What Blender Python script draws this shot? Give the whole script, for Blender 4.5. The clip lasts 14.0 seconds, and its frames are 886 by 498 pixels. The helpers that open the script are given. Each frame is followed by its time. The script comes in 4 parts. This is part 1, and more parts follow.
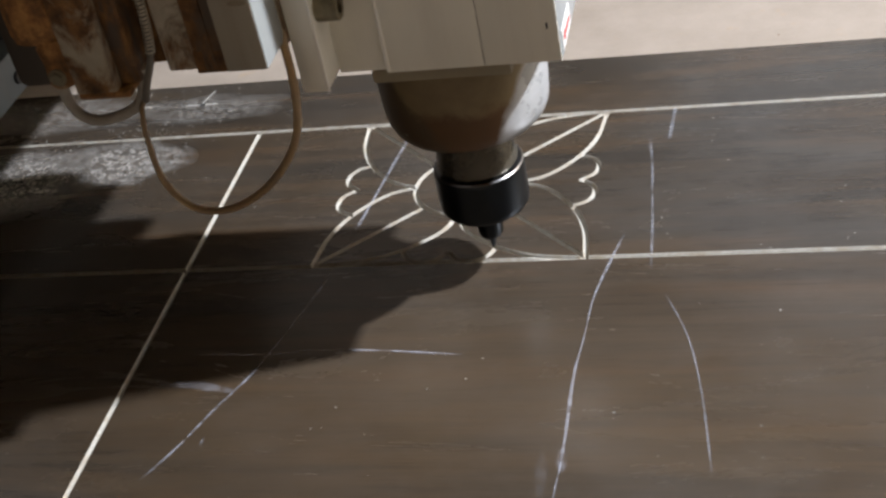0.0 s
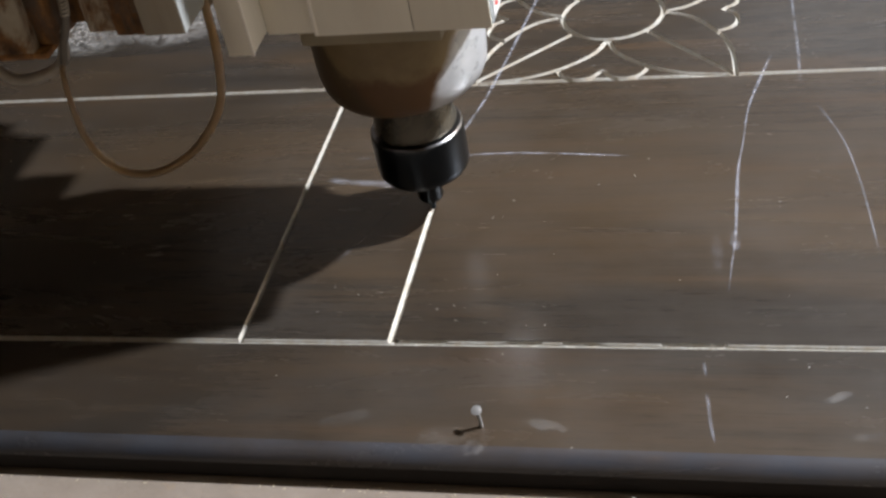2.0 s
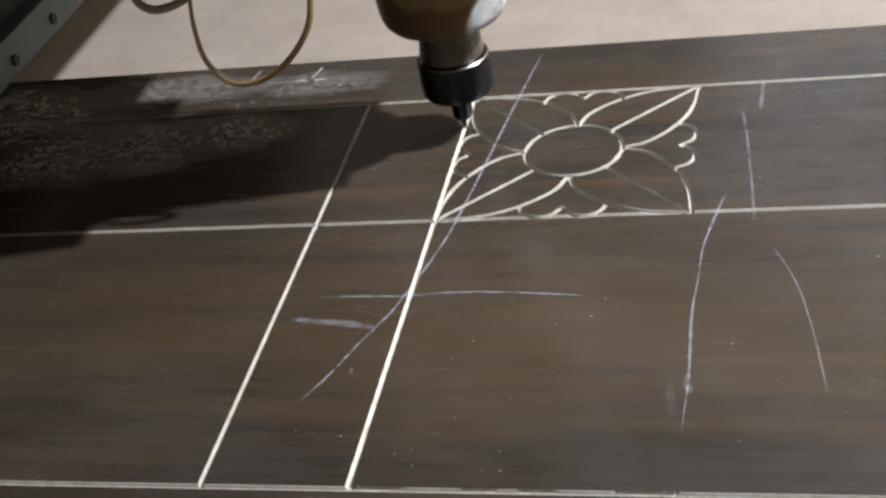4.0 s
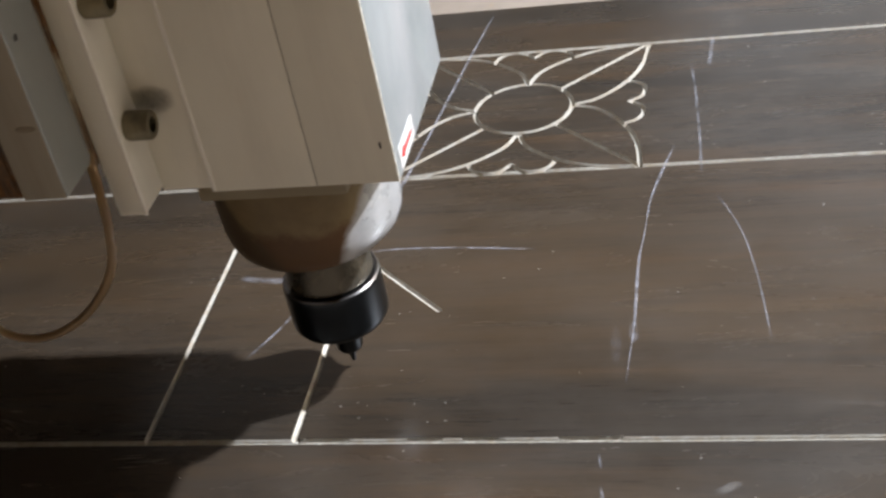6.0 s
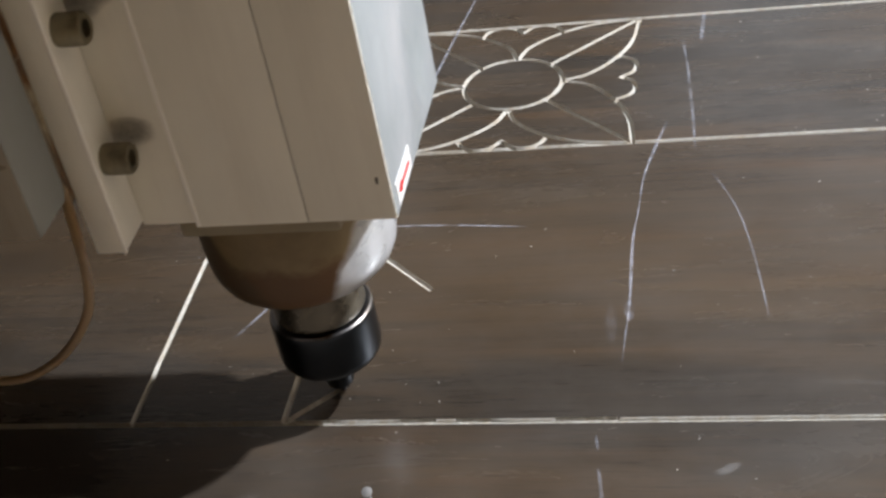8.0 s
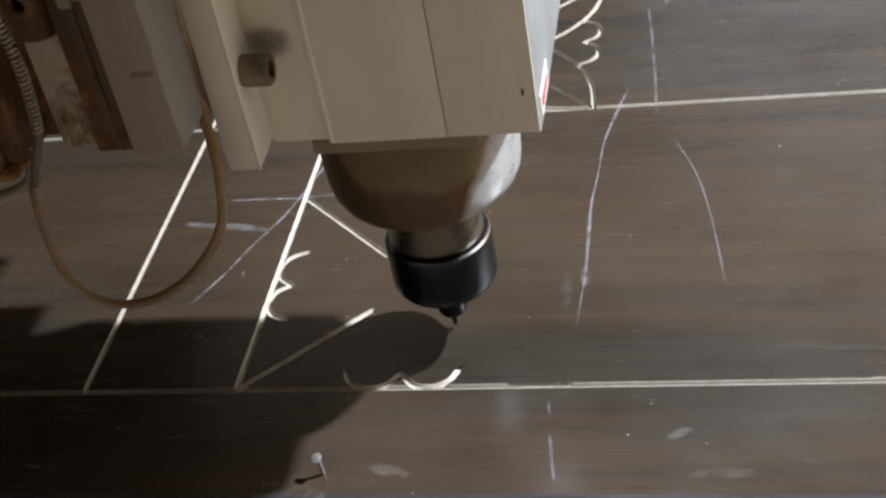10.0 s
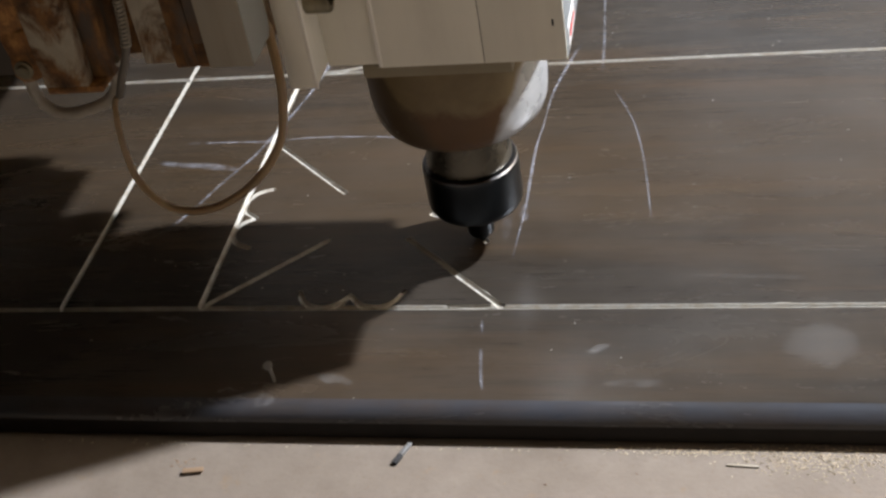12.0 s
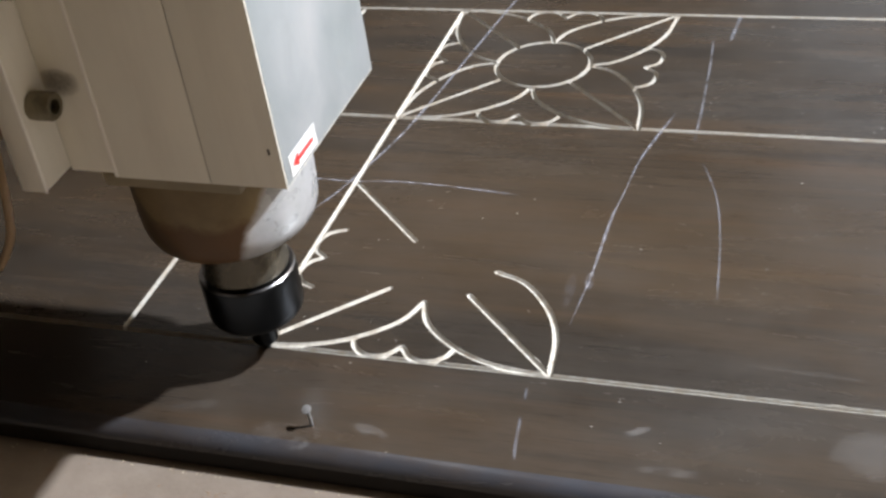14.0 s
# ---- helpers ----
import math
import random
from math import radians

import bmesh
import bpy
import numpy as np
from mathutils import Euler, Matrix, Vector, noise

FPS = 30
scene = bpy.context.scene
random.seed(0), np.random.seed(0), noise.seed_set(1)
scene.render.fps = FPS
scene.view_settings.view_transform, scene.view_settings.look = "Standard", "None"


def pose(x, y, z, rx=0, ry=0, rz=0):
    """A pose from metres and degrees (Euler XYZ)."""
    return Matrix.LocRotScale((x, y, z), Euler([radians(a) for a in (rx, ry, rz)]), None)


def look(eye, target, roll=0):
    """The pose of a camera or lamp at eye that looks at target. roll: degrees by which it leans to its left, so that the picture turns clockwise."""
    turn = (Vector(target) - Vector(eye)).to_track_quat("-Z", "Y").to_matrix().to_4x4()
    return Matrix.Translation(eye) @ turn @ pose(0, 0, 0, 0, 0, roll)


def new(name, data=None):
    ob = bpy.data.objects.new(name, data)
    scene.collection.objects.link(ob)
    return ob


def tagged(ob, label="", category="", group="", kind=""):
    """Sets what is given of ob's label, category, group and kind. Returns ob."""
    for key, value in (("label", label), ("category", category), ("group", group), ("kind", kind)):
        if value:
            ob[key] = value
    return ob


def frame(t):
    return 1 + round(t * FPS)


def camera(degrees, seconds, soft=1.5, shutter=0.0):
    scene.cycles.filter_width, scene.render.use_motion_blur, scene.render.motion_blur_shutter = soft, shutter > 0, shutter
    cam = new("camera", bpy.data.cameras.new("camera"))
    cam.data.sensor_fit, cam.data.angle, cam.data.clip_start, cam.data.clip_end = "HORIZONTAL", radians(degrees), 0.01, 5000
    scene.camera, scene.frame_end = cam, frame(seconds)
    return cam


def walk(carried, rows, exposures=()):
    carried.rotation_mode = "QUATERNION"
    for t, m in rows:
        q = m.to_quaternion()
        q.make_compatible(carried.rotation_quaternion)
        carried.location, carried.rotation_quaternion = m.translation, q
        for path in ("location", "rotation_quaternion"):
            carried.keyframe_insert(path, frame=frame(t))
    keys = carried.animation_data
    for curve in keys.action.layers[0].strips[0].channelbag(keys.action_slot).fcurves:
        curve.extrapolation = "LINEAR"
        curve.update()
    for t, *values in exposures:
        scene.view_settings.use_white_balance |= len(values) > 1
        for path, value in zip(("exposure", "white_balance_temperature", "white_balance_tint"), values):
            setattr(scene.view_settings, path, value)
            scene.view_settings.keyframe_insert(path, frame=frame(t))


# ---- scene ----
cam = camera(37.04, 14.0, soft=2.6, shutter=0.2)
PATH = [
    (0, (0.2471, -0.3269, 0.4101), (54.22, 10.07, 10.35)),
    (0.2, (0.2497, -0.3180, 0.4045), (54.11, 10.38, 10.63)),
    (0.5, (0.2319, -0.3556, 0.4043), (54.44, 10.49, 10.62)),
    (0.8, (0.1988, -0.3944, 0.4131), (54.23, 10.59, 10.49)),
    (1, (0.1841, -0.4079, 0.4120), (53.47, 10.70, 10.58)),
    (1.2, (0.1664, -0.4249, 0.4040), (53.41, 10.00, 10.58)),
    (1.5, (0.1751, -0.4262, 0.4033), (52.19, 10.26, 11.02)),
    (2, (0.1764, -0.4195, 0.4037), (51.21, 9.51, 11.10)),
    (2.5, (0.1768, -0.4169, 0.4068), (51.38, 10.01, 11.19)),
    (3, (0.1739, -0.4132, 0.4292), (53.19, 9.55, 11.13)),
    (3.5, (0.1815, -0.4103, 0.4279), (54.60, 9.67, 11.13)),
    (4, (0.1965, -0.4083, 0.4287), (54.98, 9.59, 10.68)),
    (4.2, (0.1953, -0.4108, 0.4232), (55.33, 9.63, 10.47)),
    (6.3, (0.2116, -0.4148, 0.4087), (53.95, 9.83, 9.05)),
    (6.5, (0.2106, -0.4117, 0.4066), (53.77, 9.87, 8.85)),
    (7, (0.2013, -0.4077, 0.4048), (53.63, 9.65, 8.50)),
    (7.2, (0.1991, -0.4066, 0.4075), (53.51, 9.49, 8.58)),
    (9.3, (0.2060, -0.4079, 0.3994), (52.23, 8.89, 8.23)),
    (9.5, (0.2077, -0.4070, 0.3995), (52.00, 8.98, 8.27)),
    (10, (0.2157, -0.4031, 0.3963), (51.99, 9.04, 8.03)),
    (10.3, (0.2177, -0.3989, 0.3949), (52.09, 9.23, 8.24)),
    (10.5, (0.2146, -0.3999, 0.3954), (52.07, 9.14, 7.94)),
    (10.6, (0.2181, -0.3979, 0.3973), (51.76, 9.21, 7.94)),
    (11, (0.2352, -0.3938, 0.3908), (51.83, 8.90, 7.34)),
    (11.2, (0.2555, -0.3825, 0.3917), (51.25, 8.95, 7.47)),
    (11.5, (0.2567, -0.3926, 0.3928), (51.22, 8.94, 7.87)),
    (11.8, (0.2503, -0.4346, 0.4076), (51.08, 8.65, 8.45)),
    (12, (0.2537, -0.4569, 0.4023), (51.78, 8.30, 8.99)),
    (12.2, (0.2721, -0.4585, 0.4092), (51.50, 7.66, 9.04)),
    (12.5, (0.3177, -0.4440, 0.4045), (52.58, 6.88, 12.91)),
    (13, (0.3131, -0.4426, 0.4110), (52.97, 6.48, 15.16)),
    (13.5, (0.3108, -0.4411, 0.4097), (53.76, 6.86, 16.96)),
    (14, (0.2904, -0.4346, 0.4050), (54.13, 7.29, 17.55)),
]
walk(cam, [(t, pose(*place, *turn)) for t, place, turn in PATH], exposures=[
    (0.0, 0.60, 8100, 7), (1.0, 0.63, 8100, 7), (2.0, 0.67, 8100, 7), (3.5, 0.54, 8100, 7), (4.2, 0.56, 8100, 7), (6.3, 0.67, 8100, 7), (7.2, 0.66, 8100, 7), (9.5, 0.67, 8100, 7), (10.5, 0.59, 8100, 7), (11.5, 0.58, 8100, 7), (12.0, 0.56, 8100, 7), (12.5, 0.72, 8100, 7), (13.2, 0.68, 8100, 7), (14.0, 0.62, 8100, 7)])

# ---- world, work light, exposure ----
SUN_DIR = Vector((0.91, 0.34, 1.0)).normalized()
world = bpy.data.worlds.new("workshop_sky")
scene.world = world
world.use_nodes = True
wn = world.node_tree.nodes
sky = wn.new("ShaderNodeTexSky")
sky.sky_type = "NISHITA"
sky.sun_disc = False
sky.sun_elevation = math.asin(SUN_DIR.z)
sky.sun_rotation = math.atan2(SUN_DIR.x, SUN_DIR.y)
sky.dust_density = 4.0
wn["Background"].inputs["Strength"].default_value = 0.15
world.node_tree.links.new(sky.outputs["Color"], wn["Background"].inputs["Color"])
LAMP_AT = Vector((1.233, 0.478, 1.391))
work_light = new("work_light", bpy.data.lights.new("work_light", "AREA"))
work_light.data.shape = "DISK"
work_light.data.size = 0.06
work_light.data.energy = 70.0
work_light.data.color = (0.87, 0.99, 1.28)
work_light.matrix_world = look(LAMP_AT, (0.05, 0.15, 0.0))


# ---- node helpers ----
class Mat:
    """A small wrapper to write node materials in few lines."""

    def __init__(self, name):
        self.m = bpy.data.materials.new(name)
        self.m.use_nodes = True
        self.t = self.m.node_tree
        self.b = self.t.nodes["Principled BSDF"]
        self.geo = self.t.nodes.new("ShaderNodeNewGeometry")
        self.tc = self.t.nodes.new("ShaderNodeTexCoord")

    def put(self, socket, value):
        if hasattr(value, "is_output"):
            self.t.links.new(value, socket)
        else:
            socket.default_value = value

    def set(self, **kw):
        for key, value in kw.items():
            self.put(self.b.inputs[key.replace("_", " ")], value)
        return self

    def at(self, scale=(1, 1, 1), space="world"):
        n = self.t.nodes.new("ShaderNodeMapping")
        n.inputs["Scale"].default_value = scale
        self.t.links.new(self.geo.outputs["Position"] if space == "world" else self.tc.outputs["Object"], n.inputs["Vector"])
        return n.outputs["Vector"]

    def noise(self, vec, scale=1.0, detail=4.0, rough=0.55, warp=0.0):
        n = self.t.nodes.new("ShaderNodeTexNoise")
        self.put(n.inputs["Vector"], vec)
        n.inputs["Scale"].default_value, n.inputs["Detail"].default_value = scale, detail
        n.inputs["Roughness"].default_value, n.inputs["Distortion"].default_value = rough, warp
        return n.outputs["Fac"]

    def cells(self, vec, scale):
        n = self.t.nodes.new("ShaderNodeTexVoronoi")
        self.put(n.inputs["Vector"], vec)
        n.inputs["Scale"].default_value = scale
        return n.outputs["Distance"]

    def ramp(self, fac, *stops):
        n = self.t.nodes.new("ShaderNodeValToRGB")
        e = n.color_ramp.elements
        while len(e) < len(stops):
            e.new(0.5)
        for el, (p, c) in zip(e, stops):
            el.position = p
            el.color = (c, c, c, 1) if isinstance(c, (int, float)) else (*c, 1)
        self.put(n.inputs["Fac"], fac)
        return n.outputs["Color"]

    def mix(self, fac, a, b, how="MIX"):
        n = self.t.nodes.new("ShaderNodeMix")
        n.data_type, n.blend_type = "RGBA", how
        for i, v in ((0, fac), (6, a), (7, b)):
            self.put(n.inputs[i], (*v, 1) if isinstance(v, tuple) and len(v) == 3 else v)
        return n.outputs[2]

    def maths(self, op, a, b=0.0):
        n = self.t.nodes.new("ShaderNodeMath")
        n.operation = op
        self.put(n.inputs[0], a), self.put(n.inputs[1], b)
        return n.outputs[0]

    def bump(self, height, strength=0.3, distance=0.001):
        n = self.t.nodes.new("ShaderNodeBump")
        n.inputs["Strength"].default_value, n.inputs["Distance"].default_value = strength, distance
        self.put(n.inputs["Height"], height)
        self.put(self.b.inputs["Normal"], n.outputs["Normal"])
        return self

    def height_z(self):
        n = self.t.nodes.new("ShaderNodeSeparateXYZ")
        self.t.links.new(self.tc.outputs["Object"], n.inputs["Vector"])
        return n.outputs["Z"]


# ---- materials ----
def stained_wood(name="stained_wood", haze=0.11):
    """Dark walnut stain with long grain along x, pores, worn reddish streaks and fine dust; uneven light is painted in
    along x and towards the near left corner.
    """
    k = Mat(name)
    grain = k.noise(k.at((5, 130, 40)), 1.0, 6, 0.66, 0.35)
    fine = k.noise(k.at((34, 1100, 200)), 1.0, 3, 0.65)
    broad = k.noise(k.at((2.6, 13, 5)), 1.0, 6, 0.62, 0.6)
    streak = k.noise(k.at((3.4, 62, 12)), 1.0, 5, 0.62, 0.4)
    lines = k.noise(k.at((20, 620, 60)), 1.0, 3, 0.6)
    wear = k.noise(k.at((5, 26, 5)), 1.3, 6, 0.7, 0.8)
    col = k.ramp(grain, (0.25, (0.0165, 0.0122, 0.0087)), (0.5, (0.0232, 0.0174, 0.0124)), (0.78, (0.0320, 0.0244, 0.0178)))
    col = k.mix(k.ramp(broad, (0.43, 0.0), (0.67, 0.80)), col, (0.0500, 0.0300, 0.0155))
    col = k.mix(k.ramp(streak, (0.53, 0.0), (0.74, 0.60)), col, (0.062, 0.0330, 0.0155))
    col = k.mix(k.ramp(streak, (0.28, 0.42), (0.46, 0.0)), col, (0.0110, 0.0080, 0.0062))
    cloud = k.noise(k.at((11, 20, 11)), 1.0, 6, 0.60, 0.5)
    side = k.t.nodes.new("ShaderNodeSeparateXYZ")
    k.t.links.new(k.geo.outputs["Position"], side.inputs["Vector"])
    # this ramp thickens the dust along x to paint in a brighter right end
    light_ramp = k.ramp(k.maths("ADD", side.outputs["X"], 0.5), (0.38, 0.20), (0.70, 1.0))
    col = k.mix(k.maths("MULTIPLY", k.ramp(cloud, (0.38, 0.03), (0.68, 0.30)), light_ramp), col, (0.064, 0.054, 0.044))
    col = k.mix(k.ramp(fine, (0.30, 0.5), (0.45, 0.0)), col, (0.011, 0.0078, 0.006))
    col = k.mix(k.ramp(lines, (0.33, 0.35), (0.40, 0.0)), col, (0.008, 0.0056, 0.0042))
    heart = k.ramp(k.maths("ADD", side.outputs["Y"], k.maths("MULTIPLY", broad, 0.16)), (0.09, 0.0), (0.17, 0.75), (0.23, 0.55), (0.30, 0.0))
    col = k.mix(k.maths("MULTIPLY", heart, k.ramp(grain, (0.25, 0.25), (0.65, 0.85))), col, (0.0540, 0.0330, 0.0170))
    dust = k.noise(k.at((7, 9, 7)), 1.0, 7, 0.68)
    col = k.mix(k.ramp(dust, (0.44, haze * 0.12), (0.80, haze)), col, (0.17, 0.163, 0.155) if haze < 0.5 else (0.085, 0.090, 0.105))
    if haze > 0.5:
        rub = k.noise(k.at((14, 30, 30)), 1.0, 5, 0.62, 0.4)
        col = k.mix(k.ramp(rub, (0.40, 0.18), (0.66, 0.80)), col, (0.037, 0.042, 0.051))
    speck = k.cells(k.at((1, 1, 1)), 120.0)
    pick = k.noise(k.at((1, 1, 1)), 30.0, 2)
    specks = k.maths("MULTIPLY", k.ramp(speck, (0.04, 1.0), (0.09, 0.0)), k.ramp(pick, (0.62, 0.0), (0.68, 0.7)))
    col = k.mix(specks, col, (0.40, 0.36, 0.30))
    # uneven light painted in: the colour darkens towards the near left corner
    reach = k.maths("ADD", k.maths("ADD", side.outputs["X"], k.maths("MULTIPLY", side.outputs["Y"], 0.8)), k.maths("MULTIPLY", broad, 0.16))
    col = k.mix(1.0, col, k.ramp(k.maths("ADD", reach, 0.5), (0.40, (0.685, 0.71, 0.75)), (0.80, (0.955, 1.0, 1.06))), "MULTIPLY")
    k.set(Base_Color=col, Roughness=k.ramp(wear, (0.3, 0.22), (0.7, 0.30)), Specular_IOR_Level=0.45)
    return k.bump(k.mix(0.5, grain, fine), 0.25, 0.0004).m


def raw_wood(name="raw_cut_wood", pale=1.0):
    """Cut pale fibre board inside the grooves; a fresh cut is paler with clinging dust."""
    k = Mat(name)
    a = k.noise(k.at((1, 1, 1)), 900.0, 4, 0.7)
    b = k.noise(k.at((1, 1, 1)), 140.0, 4, 0.6)
    col = k.ramp(a, (0.25, tuple(pale * v for v in (0.195, 0.184, 0.162))), (0.6, tuple(pale * v for v in (0.350, 0.340, 0.312))))
    col = k.mix(k.ramp(b, (0.36, 0.55), (0.56, 0.0)), col, (0.23, 0.185, 0.135))
    k.set(Base_Color=col, Roughness=0.95, Specular_IOR_Level=0.15)
    return k.bump(a, 0.6, 0.0006).m


def board():
    """Pale particle spoil board with specks, scratches and trodden sawdust."""
    k = Mat("spoil_board")
    a = k.noise(k.at((1, 1, 1)), 18.0, 8, 0.7)
    b = k.noise(k.at((1, 1, 1)), 420.0, 3, 0.6)
    c = k.noise(k.at((1, 1, 1)), 60.0, 5, 0.65)
    col = k.ramp(a, (0.3, (0.170, 0.142, 0.119)), (0.7, (0.226, 0.194, 0.168)))
    col = k.mix(k.ramp(c, (0.62, 0.0), (0.75, 0.5)), col, (0.25, 0.165, 0.09))
    col = k.mix(k.ramp(b, (0.30, 0.35), (0.42, 0.0)), col, (0.17, 0.13, 0.09))
    # darker and slightly browner towards the strip before the panel
    side = k.t.nodes.new("ShaderNodeSeparateXYZ")
    k.t.links.new(k.geo.outputs["Position"], side.inputs["Vector"])
    near = k.maths("ADD", k.maths("ADD", side.outputs["Y"], 0.40), k.maths("MULTIPLY", a, 0.20))
    col = k.mix(1.0, col, k.ramp(near, (0.38, (0.78, 0.75, 0.72)), (0.62, (1.0, 1.0, 1.0))), "MULTIPLY")
    k.set(Base_Color=col, Roughness=0.85, Specular_IOR_Level=0.3)
    return k.bump(k.mix(0.5, a, b), 0.35, 0.0008).m


def paint(name, base, grime=(0.20, 0.13, 0.07), amount=0.35, rough=0.42):
    k = Mat(name)
    a = k.noise(k.at((9, 9, 3), "object"), 1.6, 6, 0.65)
    b = k.noise(k.at((60, 60, 60), "object"), 1.5, 4, 0.6)
    streak = k.noise(k.at((70, 70, 3), "object"), 1.0, 4, 0.6)
    dark = tuple(0.82 * v for v in base)
    col = k.mix(k.ramp(a, (0.3, 0.0), (0.75, 1.0)), base, dark)
    col = k.mix(k.maths("MULTIPLY", k.ramp(streak, (0.52, 0.0), (0.75, amount)), k.ramp(a, (0.35, 0.2), (0.65, 1.0))), col, grime)
    col = k.mix(k.ramp(b, (0.70, 0.0), (0.78, amount)), col, grime)
    k.set(Base_Color=col, Roughness=k.ramp(a, (0.3, rough), (0.7, rough + 0.14)))
    return k.bump(b, 0.08, 0.0006).m


def rusty(name, base, cover, tone=1.0):
    """Paint eaten by rust; cover is how much of it is gone (0 to 1), tone how pale the rust is."""
    k = Mat(name)
    a = k.noise(k.at((24, 24, 15), "object"), 1.6, 7, 0.68, 0.9)
    b = k.noise(k.at((90, 90, 60), "object"), 2.0, 5, 0.65)
    rust = k.ramp(b, *((p, tuple(tone * v for v in c)) for p, c in ((0.27, (0.026, 0.014, 0.008)), (0.5, (0.130, 0.060, 0.020)), (0.75, (0.29, 0.150, 0.052)))))
    edge = 0.78 - 0.6 * cover
    f = k.ramp(a, (edge - 0.06, 0.0), (edge + 0.06, 1.0))
    col = k.mix(f, k.mix(k.ramp(b, (0.4, 0.0), (0.8, 0.6)), base, tuple(0.55 * v for v in base)), rust)
    k.set(Base_Color=col, Roughness=k.ramp(f, (0.0, 0.5), (1.0, 0.9)))
    return k.bump(k.mix(0.5, a, b), 0.4, 0.0012).m


def metal(name, col, rough=0.3, dirt=0.3, dirt_col=(0.10, 0.06, 0.03), metallic=1.0):
    k = Mat(name)
    a = k.noise(k.at((28, 28, 20), "object"), 1.5, 6, 0.65, 0.3)
    b = k.noise(k.at((300, 300, 900), "object"), 1.0, 3, 0.6)
    f = k.ramp(a, (0.48, 0.0), (0.66, dirt))
    k.set(Base_Color=k.mix(f, col, dirt_col), Metallic=k.ramp(f, (0.0, metallic), (1.0, metallic * 0.3)),
          Roughness=k.mix(f, (rough,) * 3, (0.75,) * 3))
    return k.bump(k.mix(0.3, a, b), 0.06, 0.0004).m


def plain(name, col, rough=0.6, metallic=0.0, grain=120.0, **kw):
    k = Mat(name)
    a = k.noise(k.at((1, 1, 1), "object"), grain, 4, 0.6)
    k.set(Base_Color=k.mix(k.ramp(a, (0.3, 0.0), (0.7, 1.0)), col, tuple(0.72 * v for v in col)), Roughness=rough, Metallic=metallic, **kw)
    return k.bump(a, 0.1, 0.0004).m


def dusting(name, col, density, coarse, fine, soft=0.08, peak=1.0, space="world"):
    """A thin broken film (chalk, sawdust, filler) that lets the wood show between its grains."""
    k = Mat(name)
    a = k.noise(k.at((1, 1, 1), space), coarse, 5, 0.65)
    b = k.noise(k.at((1, 1, 1), space), fine, 3, 0.7)
    f = k.maths("MULTIPLY", k.ramp(a, (0.62 - density * 0.5, 0.0), (0.62 - density * 0.5 + 0.22, 1.0)), k.ramp(b, (0.5 - soft * 2, 0.12), (0.5 + soft, 1.0)))
    uv = k.t.nodes.new("ShaderNodeAttribute")
    uv.attribute_name = "fade"
    f = k.maths("MULTIPLY", k.maths("MULTIPLY", f, uv.outputs["Fac"]), peak)
    k.set(Base_Color=(*col, 1), Roughness=0.95, Specular_IOR_Level=0.1, Alpha=f)
    return k.m


def nose_metal():
    """Aluminium under a glossy film of tan resin dust; a brown reflection low on the bowl and one bright lit cheek are
    painted in, the other cheek is darker.
    """
    k = Mat("polished_aluminium")
    a = k.noise(k.at((26, 26, 26), "object"), 1.4, 6, 0.65, 0.4)
    b = k.noise(k.at((40, 40, 900), "object"), 1.0, 3, 0.6)
    # brown on the lower bowl stands for the panel's reflection
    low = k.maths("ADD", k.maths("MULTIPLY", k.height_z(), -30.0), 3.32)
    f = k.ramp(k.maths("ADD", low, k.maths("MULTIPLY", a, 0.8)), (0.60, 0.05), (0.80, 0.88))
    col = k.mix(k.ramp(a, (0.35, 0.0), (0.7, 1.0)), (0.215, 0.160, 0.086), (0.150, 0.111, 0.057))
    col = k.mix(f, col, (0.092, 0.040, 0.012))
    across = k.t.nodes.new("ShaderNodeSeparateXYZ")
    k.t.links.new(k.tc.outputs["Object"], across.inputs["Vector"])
    # bright cheek painted where light falls past the housing's shadow edge
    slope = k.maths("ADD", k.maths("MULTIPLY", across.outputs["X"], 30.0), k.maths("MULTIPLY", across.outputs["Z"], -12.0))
    lit_cheek = k.ramp(k.maths("ADD", slope, k.maths("ADD", k.maths("MULTIPLY", a, 0.3), 1.0)), (0.74, 0.0), (0.84, 1.0))
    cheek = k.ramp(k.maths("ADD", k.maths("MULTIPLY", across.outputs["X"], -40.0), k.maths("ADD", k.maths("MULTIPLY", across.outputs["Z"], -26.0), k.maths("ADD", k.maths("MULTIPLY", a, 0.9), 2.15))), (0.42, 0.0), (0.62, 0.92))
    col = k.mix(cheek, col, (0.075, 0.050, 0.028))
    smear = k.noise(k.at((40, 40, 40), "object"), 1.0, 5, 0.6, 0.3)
    col = k.mix(lit_cheek, col, k.ramp(smear, (0.32, (0.31, 0.325, 0.335)), (0.50, (0.42, 0.435, 0.455)), (0.70, (0.54, 0.555, 0.58))))
    k.set(Base_Color=col, Metallic=k.ramp(lit_cheek, (0.0, 0.0), (1.0, 0.35)), Roughness=k.mix(lit_cheek, (0.46,) * 3, k.ramp(smear, (0.35, 0.22), (0.6, 0.42))), Specular_IOR_Level=0.4)
    drips = k.noise(k.at((120, 120, 70), "object"), 1.0, 3, 0.5, 0.4)
    return k.bump(k.mix(0.6, a, drips), 0.22, 0.0012).m


